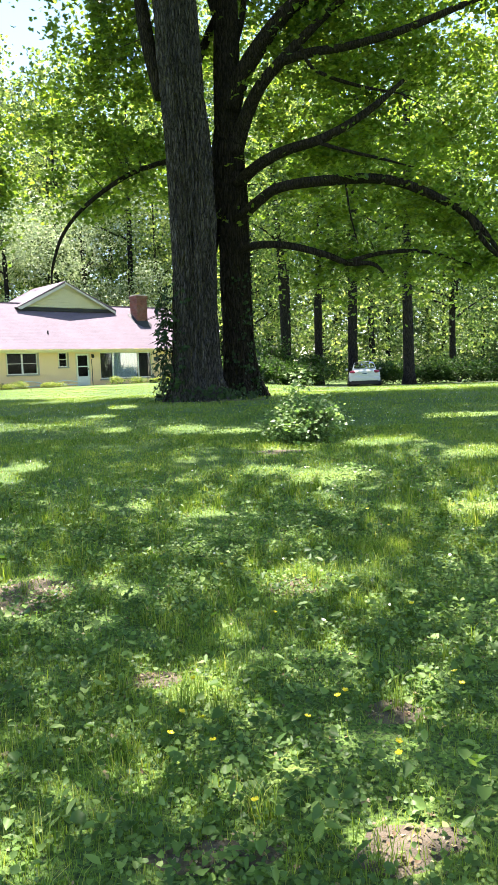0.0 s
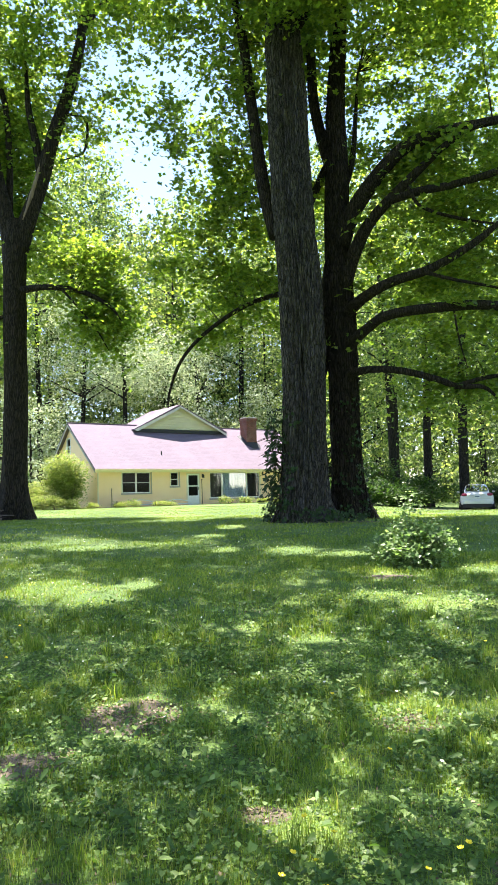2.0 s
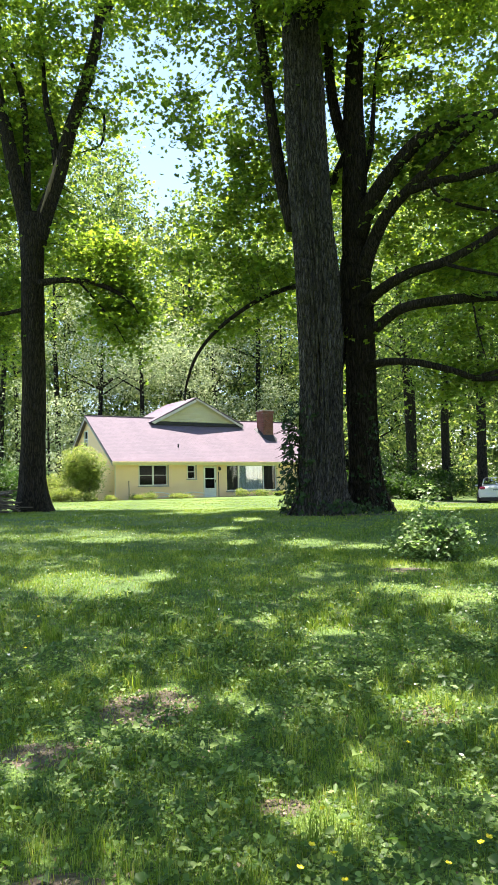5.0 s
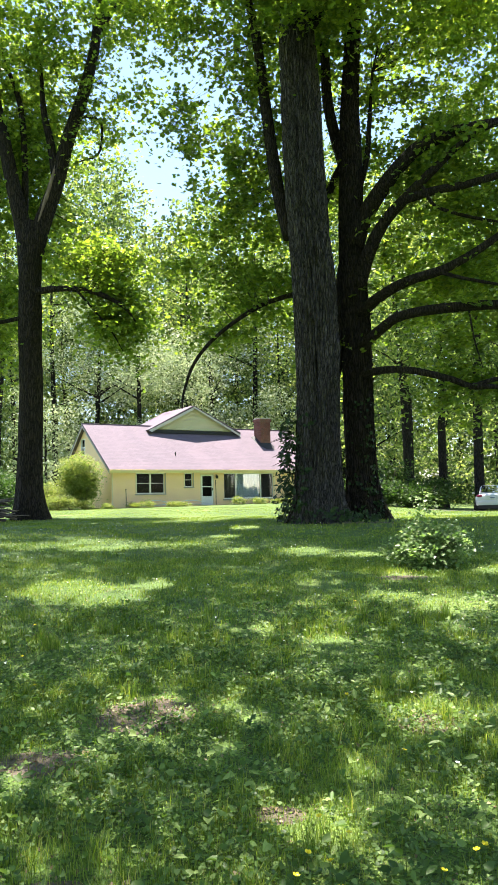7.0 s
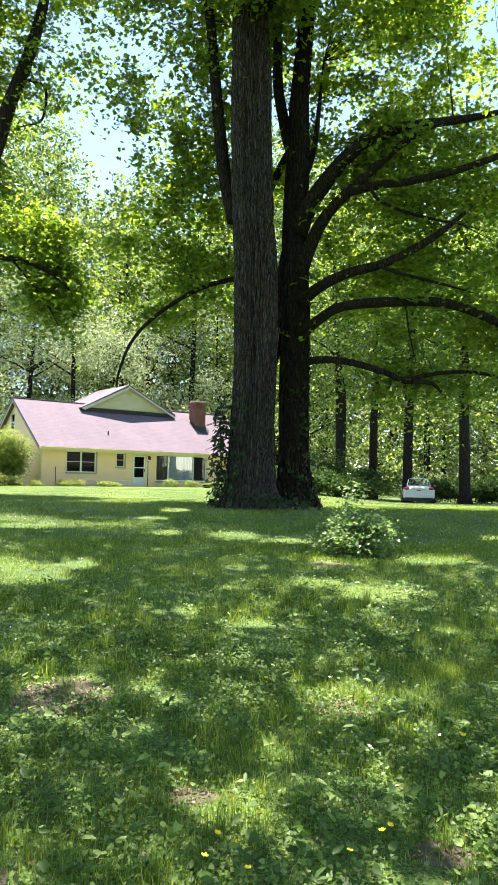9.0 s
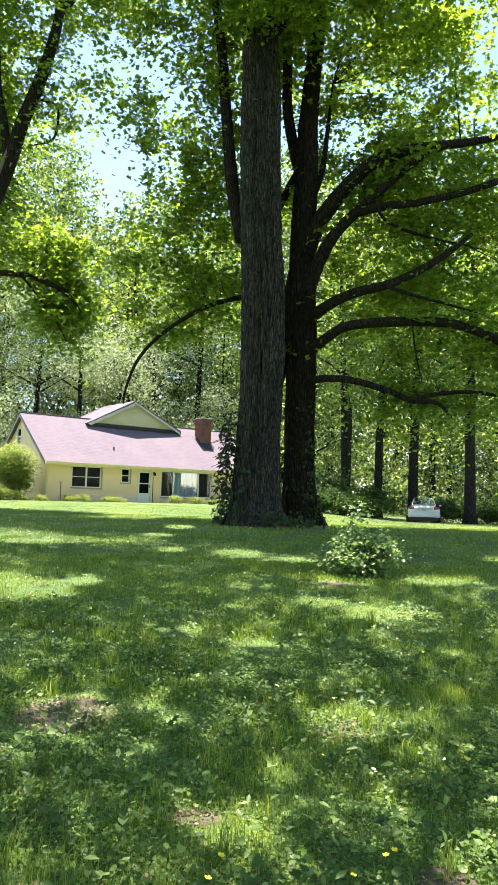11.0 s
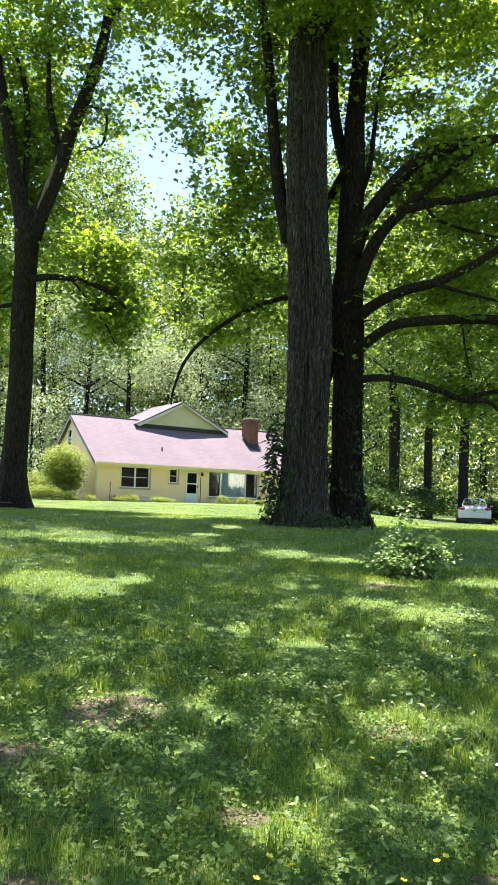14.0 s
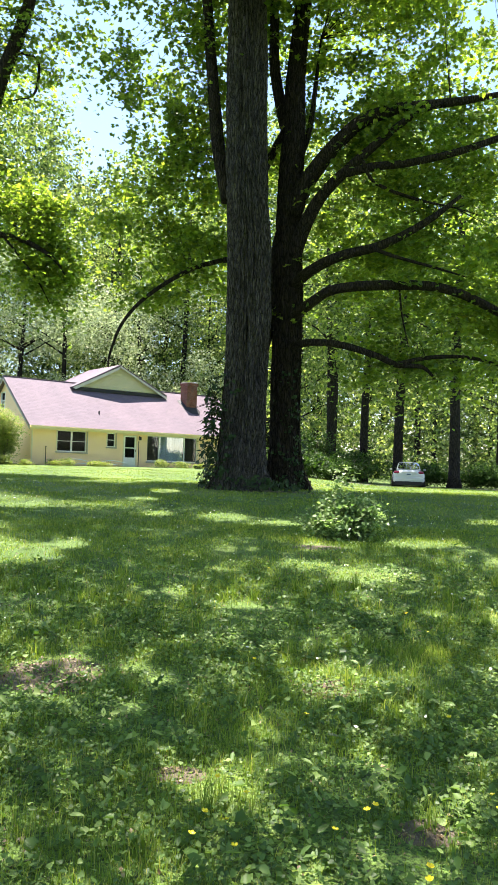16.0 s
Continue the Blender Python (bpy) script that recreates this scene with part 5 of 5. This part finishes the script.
# ivy round the two trunks
for nm, u, v, r, zmax, n, side in (("trunk_ivy", 0.66, 21.6, 0.66, 3.2, 230, (-1.0, -0.1)), ("trunk_ivy", 2.12, 22.6, 0.47, 3.6, 70, (0.5, -1.0)), ("trunk_ivy", 1.4, 21.8, 1.0, 0.3, 45, (0.0, -1.0))):
    ivy = thing(nm, place(u, v, 0.0), "dark ivy climbing the foot of the trunk", "ivy", "ivy on the trunks")
    a = math.atan2(side[1], side[0]) + rng.normal(0, 0.5, n)
    z = zmax * rng.random(n) ** 1.5
    rr = r * (1 + 0.5 * np.exp(-z * 1.6)) + rng.random(n) * 0.10
    c = np.column_stack([rr * np.cos(a), rr * np.sin(a), z + 0.05])
    at, nor = sprays(c, 5, 0.10, 0.0)
    nor = unit(np.repeat(np.column_stack([np.cos(a), np.sin(a), np.full(n, 0.35)]), 5, 0) + rng.normal(0, 0.4, (n * 5, 3)))
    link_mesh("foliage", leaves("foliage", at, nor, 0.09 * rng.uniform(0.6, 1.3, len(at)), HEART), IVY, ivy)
    climb = [((r + 0.01 + 0.45 * math.exp(-1.7 * zmax * q)) * math.cos(a[0] + w), (r + 0.01 + 0.45 * math.exp(-1.7 * zmax * q)) * math.sin(a[0] + w), zmax * q) for q, w in ((0, 0), (0.2, 0.12), (0.4, -0.08), (0.6, 0.15), (0.8, 0.02), (1, 0.12))]
    link_mesh("vine", tube(climb, [0.03, 0.02, 0.008], 6), DARK_BARK, ivy)
# drooping dark fronds on the side of the big trunk
spray = thing("hanging_vine", place(0.0, 21.4), "dark vine fronds hanging off the side of the trunk", "vine")
n = 150
z = 0.5 + 2.4 * rng.random(n)
c = np.column_stack([-0.05 - 0.55 * rng.random(n) * (1.1 - 0.25 * z), rng.normal(-0.1, 0.25, n), z])
nor = unit(np.column_stack([rng.normal(-0.5, 0.3, n), rng.normal(-0.5, 0.4, n), np.full(n, 0.8)]))
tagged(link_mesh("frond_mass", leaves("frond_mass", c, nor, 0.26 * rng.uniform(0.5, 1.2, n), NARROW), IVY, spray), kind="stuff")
for k in range(6):
    z = rng.uniform(0.9, 2.4)
    link_mesh("tendril", tube([(0.15, 0.1, z), (-0.2, 0, z + 0.06), (-0.45 - rng.uniform(0, 0.2), -0.1, z - 0.08)], [0.02, 0.014, 0.004], 5, per=4), DARK_BARK, spray)

# brush pile beside the forked tree
pile = thing("brush_pile", place(-9.75, 24.6), "heap of dead branches and logs on the lawn", "woodpile")
for k in range(34):
    a = rng.normal(0.0, 0.5)
    ln = rng.uniform(0.7, 1.9)
    z = rng.uniform(0.03, 0.75)
    x0 = rng.normal(-0.6, 0.5)
    y0 = rng.normal(0, 0.45)
    dz = rng.uniform(-0.25, 0.2)
    r = rng.uniform(0.02, 0.075)
    p0 = (x0 - ln / 2 * math.cos(a), y0 - ln / 2 * math.sin(a), max(r, z - dz * ln / 2))
    p1 = (x0 + ln / 2 * math.cos(a), y0 + ln / 2 * math.sin(a), max(r, z + dz * ln / 2 - 0.3 * max(0, x0)))
    mid = ((p0[0] + p1[0]) / 2, (p0[1] + p1[1]) / 2 + rng.normal(0, 0.06), (p0[2] + p1[2]) / 2 + 0.03)
    link_mesh("branch", tube([p0, mid, p1], [r, r * 0.85, r * 0.6], 7, 0.15, per=3), DEADWOOD, pile)

# drive
n = 60
dr = bmesh.new()
left, right = [], []
for k in range(n + 1):
    u = 6.5 + 38.0 * k / n
    vc = 39.4 + 0.3 * math.sin(k * 0.2)
    for lst, v in ((left, vc - 1.3), (right, vc + 1.3)):
        lst.append(dr.verts.new((u, v, float(height(u, v)) + 0.012)))
for k in range(n):
    dr.faces.new((left[k], left[k + 1], right[k + 1], right[k]))
drive = part("drive", dr, GRAVEL, None)
drive.matrix_world = W
tagged(drive, "pale gravel drive under the parked car", "drive", kind="structure")


# ---- the car ----
def loft(sections, smooth=True):
    """A skin over rings of equal count, closed at both ends."""
    bm = bmesh.new()
    rings = [[bm.verts.new(q) for q in s] for s in sections]
    for a, b in zip(rings, rings[1:]):
        for i in range(len(a)):
            j = (i + 1) % len(a)
            bm.faces.new((a[i], a[j], b[j], b[i]))
    bm.faces.new(rings[0][::-1]), bm.faces.new(rings[-1])
    bmesh.ops.recalc_face_normals(bm, faces=bm.faces[:])
    return bm


def ring(y, half, z0, z1, power=3.2, tuck=0.0, n=28):
    out = []
    for k in range(n):
        a = 2 * math.pi * k / n
        c, s = math.cos(a), math.sin(a)
        x = half * math.copysign(abs(c) ** (2 / power), c)
        z = (z0 + z1) / 2 + (z1 - z0) / 2 * math.copysign(abs(s) ** (2 / power), s)
        f = (z - z0) / (z1 - z0)
        out.append((x * (1 - tuck * f), y, z))
    return out


def sedan(m):
    car = thing("parked_car", m, "white saloon car parked on the drive, seen from behind", "car")
    part("body", loft([ring(0.0, 0.70, 0.42, 0.80), ring(0.05, 0.80, 0.34, 0.95), ring(0.22, 0.86, 0.27, 1.02), ring(0.9, 0.885, 0.22, 1.01), ring(2.0, 0.89, 0.20, 0.97), ring(3.2, 0.89, 0.20, 0.95), ring(3.9, 0.87, 0.22, 0.88), ring(4.4, 0.80, 0.27, 0.78), ring(4.6, 0.62, 0.36, 0.66)]), CAR_PAINT, car, "glossy white paint", smooth=True)
    part("roof", loft([ring(0.80, 0.66, 0.98, 1.08, 5, 0.02), ring(1.25, 0.665, 0.98, 1.37, 5, 0.13), ring(1.6, 0.67, 0.96, 1.45, 5, 0.17), ring(2.2, 0.68, 0.95, 1.48, 5, 0.18), ring(2.8, 0.68, 0.95, 1.43, 5, 0.15), ring(3.3, 0.67, 0.93, 1.10, 5, 0.03)]), CAR_PAINT, car, smooth=True)
    bm = bmesh.new()
    q = [bm.verts.new(p) for p in ((-0.60, 0.74, 1.05), (0.60, 0.74, 1.05), (0.50, 1.30, 1.405), (-0.50, 1.30, 1.405), (-0.56, 1.0, 1.245), (0.56, 1.0, 1.245))]
    bm.faces.new((q[0], q[1], q[5], q[4])), bm.faces.new((q[4], q[5], q[2], q[3]))
    bmesh.ops.solidify(bm, geom=bm.faces[:], thickness=0.02)
    part("rear_window", bm, CAR_GLASS, car, "dark rear window", pose(0, -0.06, 0.03))
    for s in (-1, 1):
        bm = bmesh.new()
        q = [bm.verts.new((s * x, y, z)) for x, y, z in ((0.675, 1.15, 1.02), (0.69, 3.1, 1.0), (0.60, 2.55, 1.38), (0.585, 1.5, 1.38))]
        bm.faces.new(q)
        bmesh.ops.solidify(bm, geom=bm.faces[:], thickness=0.02)
        part("side_window", bm, CAR_GLASS, car)
        lens = loft([ring(-0.01, 0.12, 0.0, 0.14, 3), ring(0.06, 0.16, -0.02, 0.16, 3), ring(0.20, 0.14, -0.01, 0.15, 3)])
        part("tail_light", lens, RED_LENS, car, "red tail light", pose(s * 0.69, 0.03, 0.80, 0, 0, s * 24), smooth=True)
        part("reflector", box(-0.09, 0.09, -0.012, 0.02, -0.02, 0.02, 0.006), RED_LENS, car, "", pose(s * 0.62, 0.02, 0.48, 0, 0, s * 18))
        part("wing_mirror", loft([ring(0, 0.05, -0.035, 0.035), ring(0.05, 0.08, -0.055, 0.055), ring(0.12, 0.04, -0.03, 0.03)]), CAR_PAINT, car, "", pose(s * 0.97, 2.95, 1.03), smooth=True)
        for y in (0.95, 3.65):
            wheel = thing("wheel", Matrix(), "", "")
            wheel.parent = car
            wheel.matrix_basis = pose(s * 0.80, y, 0.32, 0, 90, 0)
            bm = bmesh.new()
            bmesh.ops.create_cone(bm, cap_ends=True, segments=28, radius1=0.32, radius2=0.32, depth=0.20)
            bmesh.ops.bevel(bm, geom=[e for e in bm.edges if abs(e.verts[0].co.z - e.verts[1].co.z) < 0.01], offset=0.03, segments=2, affect="EDGES")
            part("tyre", bm, RUBBER, wheel)
            bm = bmesh.new()
            bmesh.ops.create_cone(bm, cap_ends=True, segments=20, radius1=0.20, radius2=0.19, depth=0.215)
            part("rim", bm, ALLOY, wheel)
    part("bumper", loft([ring(-0.05, 0.62, 0.33, 0.58, 4), ring(-0.02, 0.78, 0.29, 0.62, 4), ring(0.12, 0.86, 0.27, 0.64, 4)]), CAR_PAINT, car, smooth=True)
    part("valance", box(-0.74, 0.74, -0.075, 0.3, 0.15, 0.36, 0.02), RUBBER, car, "black lower bumper")
    part("boot_trim", box(-0.40, 0.40, -0.025, 0.03, 0.865, 0.885, 0.004), ALLOY, car)
    plate = part("number_plate", box(-0.16, 0.16, -0.04, 0.03, 0.70, 0.83, 0.005), PLATE, car, "blue and white number plate")
    part("plate_bar", box(-0.12, 0.12, -0.046, -0.041, 0.735, 0.79), PLATE_BAR, plate)
    part("exhaust", box(0.38, 0.46, -0.03, 0.15, 0.19, 0.25, 0.02), ALLOY, car)
    return car


sedan(W @ pose(10.2, 38.7, float(height(10.2, 39.7)) - 0.02, 0, 0, -13.5) @ Matrix.Diagonal((0.96, 0.97, 0.92, 1)))

# ---- grass and weeds ----
def clumpy(u, v, s, o=0.0):
    return 0.5 + 0.25 * (np.sin(u * 2.1 * s + o) * np.sin(v * 1.7 * s + 1.3 * o) + np.sin(u * 4.3 * s + v * 2.2 * s + o) * np.sin(v * 3.9 * s - u * 1.1 * s)) + 0.12 * np.sin(u * 9 * s + 3 * o) * np.sin(v * 8 * s)


def scatter(n, v0, v1, power=1.0):
    v = np.sqrt(v0 ** 2 + (v1 ** 2 - v0 ** 2) * rng.random(n) ** power)
    u = (rng.random(n) * 2 - 1) * (0.50 * v + 0.5)
    return u, v


def blades(name, u, v, tall, wide, label):
    """Bent grass blades, each a strip with a tip."""
    n = len(u)
    a = rng.uniform(0, 2 * math.pi, n)
    side = np.column_stack([np.cos(a), np.sin(a), np.zeros(n)])
    lean = np.column_stack([-np.sin(a), np.cos(a), np.zeros(n)]) * rng.uniform(0.1, 0.9, n)[:, None]
    foot = np.column_stack([u, v, height(u, v) - 0.01])
    up = np.array([0, 0, 1.0])
    t, w = tall[:, None], wide[:, None]
    mid = foot + up * t * 0.62 + lean * t * 0.28
    tip = foot + up * t * 0.95 + lean * t * 0.9
    co = np.stack([foot - side * w, foot + side * w, mid + side * w * 0.8, mid - side * w * 0.8, tip], 1).reshape(-1, 3)
    i = np.arange(n)[:, None] * 5
    ob = link_mesh(name, raw_mesh(name, co, [i + [0, 1, 2, 3], i + [3, 2, 4]]), GRASS)
    ob.matrix_world = W
    return tagged(ob, label, "grass", kind="stuff")


BARE = ((0.86, 5.0, 0.32, 0.24), (-1.05, 5.2, 0.5, 0.5), (-0.95, 2.9, 0.3, 0.2), (0.1, 2.3, 0.3, 0.12), (-1.5, 4.3, 0.35, 0.3), (0.72, 2.25, 0.25, 0.18), (0.95, 3.15, 0.2, 0.14), (1.5, 20.9, 1.7, 0.5), (1.5, 10.6, 0.5, 0.25), (-0.1, 3.7, 0.2, 0.14))


def bare(u, v):
    """Thin places in the lawn."""
    r = np.full(len(u), 9.0)
    for a, b, c, d in BARE:
        r = np.minimum(r, np.hypot((u - a) / c, (v - b) / d))
    return np.clip(1.15 - r, 0, 1)


for k, (a, b, c, d) in enumerate(BARE):
    bm = bmesh.new()
    rings = [[bm.verts.new((0, 0, 0.006))]]
    for f in (0.4, 0.75, 1.0):
        row = []
        for i in range(28):
            t = 2 * math.pi * i / 28
            r = f * (0.85 + 0.3 * noise.noise(Vector((math.cos(t) * 1.6, math.sin(t) * 1.6, k * 3.1))) + 0.14 * noise.noise(Vector((math.cos(t) * 5, math.sin(t) * 5, k))))
            du, dv = c * r * math.cos(t), d * r * math.sin(t)
            row.append(bm.verts.new((du, dv, float(height(a + du, b + dv)) - float(height(a, b)) + (0.006 if f < 1 else -0.01))))
        rings.append(row)
    for i in range(28):
        j = (i + 1) % 28
        bm.faces.new((rings[0][0], rings[1][i], rings[1][j]))
        for p, q in ((rings[1], rings[2]), (rings[2], rings[3])):
            bm.faces.new((p[i], q[i], q[j], p[j]))
    soil = part("soil_patch", bm, SOIL, None, smooth=True)
    soil.matrix_world = place(a, b)
    tagged(soil, "bare patch of brown soil in the lawn", "soil", kind="structure")

for nm, n, v0, v1, h0, h1, w in (("near_grass", 120000, 1.6, 6.0, 0.02, 0.10, 0.0016), ("lawn_grass", 140000, 5.5, 13.0, 0.03, 0.085, 0.0032), ("far_grass", 110000, 12.0, 26.0, 0.03, 0.075, 0.006), ("house_lawn_grass", 45000, 25.0, 42.0, 0.02, 0.05, 0.012)):
    u, v = scatter(n, v0, v1)
    keep = rng.random(n) < np.clip(2.2 * clumpy(u, v, 1.0) - 0.45, 0.12, 1) * (1 - 0.75 * bare(u, v))
    u, v = u[keep], v[keep]
    tall = rng.uniform(h0, h1, len(u)) * (0.55 + 0.8 * clumpy(u, v, 0.8, 2.0))
    blades(nm, u, v, tall, w * rng.uniform(0.6, 1.3, len(u)), "green grass blades of the unmown lawn")

for nm, n, v0, v1, s, shape, mat, label in (("clover_weeds", 70000, 1.6, 7.0, 0.022, HEART, WEED, "low heart-leaved weeds among the grass"), ("broad_weeds", 6000, 1.7, 9.0, 0.042, HEART, WEED, "broad-leaved weeds among the grass"), ("lawn_weeds", 60000, 6.5, 17.0, 0.023, HEART, WEED, "weeds scattered over the lawn"), ("narrow_weeds", 4000, 1.7, 9.0, 0.06, NARROW, WEED, "narrow-leaved plantain among the grass"), ("leaf_litter", 46000, 1.6, 10.0, 0.026, DIAMOND, LITTER, "dry brown leaf litter on bare soil")):
    u, v = scatter(n, v0, v1)
    c = clumpy(u, v, 1.3, 4.0)
    if nm == "leaf_litter":
        keep = rng.random(n) < 0.07 + bare(u, v)
    else:
        keep = rng.random(n) < np.clip(2.2 * c - 0.5, 0.08, 1) * (1 - 0.35 * bare(u, v))
    u, v = u[keep], v[keep]
    n = len(u)
    lift = rng.uniform(0.015, 0.03 + s * 1.5, n) if nm != "leaf_litter" else rng.uniform(0.004, 0.02, n)
    at = np.column_stack([u, v, height(u, v) + lift])
    nor = unit(np.column_stack([rng.normal(0, 0.42, n), rng.normal(-0.15, 0.42, n), np.ones(n)]))
    ob = link_mesh(nm, leaves(nm, at, nor, s * rng.uniform(0.5, 1.4, n), shape, 0.28 if nm == "broad_weeds" else 0.14), mat)
    ob.matrix_world = W
    tagged(ob, label, "weeds" if nm != "leaf_litter" else "leaf litter", kind="stuff")


# pale clover heads
n = 420
u, v = scatter(n, 4.0, 22.0)
at = np.column_stack([u, v, height(u, v) + rng.uniform(0.05, 0.10, n)])
nor = unit(np.column_stack([rng.normal(0, 0.4, n), rng.normal(-0.8, 0.3, n), np.ones(n)]))
clover = link_mesh("clover_flowers", leaves("clover_flowers", at, nor, rng.uniform(0.014, 0.026, n), HEART), CLOVER_HEAD)
clover.matrix_world = W
tagged(clover, "tiny whitish clover heads scattered over the lawn", "flowers", kind="stuff")

# taller tufts
n = 420
u, v = scatter(n, 1.7, 8.5)
keep = clumpy(u, v, 1.0) > 0.42
u, v = np.repeat(u[keep], 26), np.repeat(v[keep], 26)
u, v = u + rng.normal(0, 0.028, len(u)), v + rng.normal(0, 0.028, len(v))
blades("grass_tufts", u, v, rng.uniform(0.08, 0.19, len(u)), rng.uniform(0.0013, 0.0026, len(u)) * np.maximum(1, v / 4), "taller tufts of soft grass in the lawn")


# ---- buttercups ----
def buttercup():
    f = thing("buttercup", Matrix(), "small yellow buttercup in the grass", "flower", "buttercups in the lawn")
    link_mesh("stalk", tube([(0, 0, -0.01), (0.006, 0.004, 0.06), (0.0, 0.0, 0.118)], [0.0014, 0.0012, 0.001], 5, per=3), STEM, f)
    for k in range(5):
        bm = bmesh.new()
        rows = []
        for i, (r, w, z) in enumerate(((0.001, 0.002, 0.0), (0.006, 0.0058, 0.002), (0.0115, 0.0065, 0.0055), (0.0145, 0.003, 0.0085))):
            rows.append([bm.verts.new((r, s * w, z + 0.0015 * abs(s))) for s in (-1, 0, 1)])
        for a, b in zip(rows, rows[1:]):
            for i in (0, 1):
                bm.faces.new((a[i], b[i], b[i + 1], a[i + 1]))
        part("petal", bm, PETAL, f, "", pose(0, 0, 0.119, 0, 0, 72 * k), smooth=True)
    bm = bmesh.new()
    bmesh.ops.create_icosphere(bm, subdivisions=1, radius=0.0035)
    part("flower_centre", bm, PETAL, f, "", pose(0, 0, 0.122))
    return f


flower = buttercup()
SPOTS = ((-0.05, 2.89), (0.81, 2.68), (0.83, 2.60), (0.14, 2.78), (0.12, 2.97), (0.00, 3.09), (0.19, 3.22), (0.10, 3.43), (0.50, 2.90), (0.71, 3.08), (0.72, 3.15), (1.28, 3.19), (1.24, 3.09), (0.54, 4.18), (0.33, 5.23), (1.37, 4.14), (0.28, 2.37), (1.19, 6.04), (1.75, 5.97), (0.64, 8.53), (1.78, 6.58), (-2.3, 6.2), (-1.9, 5.4), (-2.6, 7.4))
for k, (u, v) in enumerate(SPOTS):
    m = place(u, v, 0.012, 40.0 * k) @ pose(0, 0, 0, 14 * math.sin(k * 2.1), 12 * math.cos(k * 1.7), 0)
    if k == 0:
        flower.matrix_world = m
    else:
        copy_thing(flower, m)
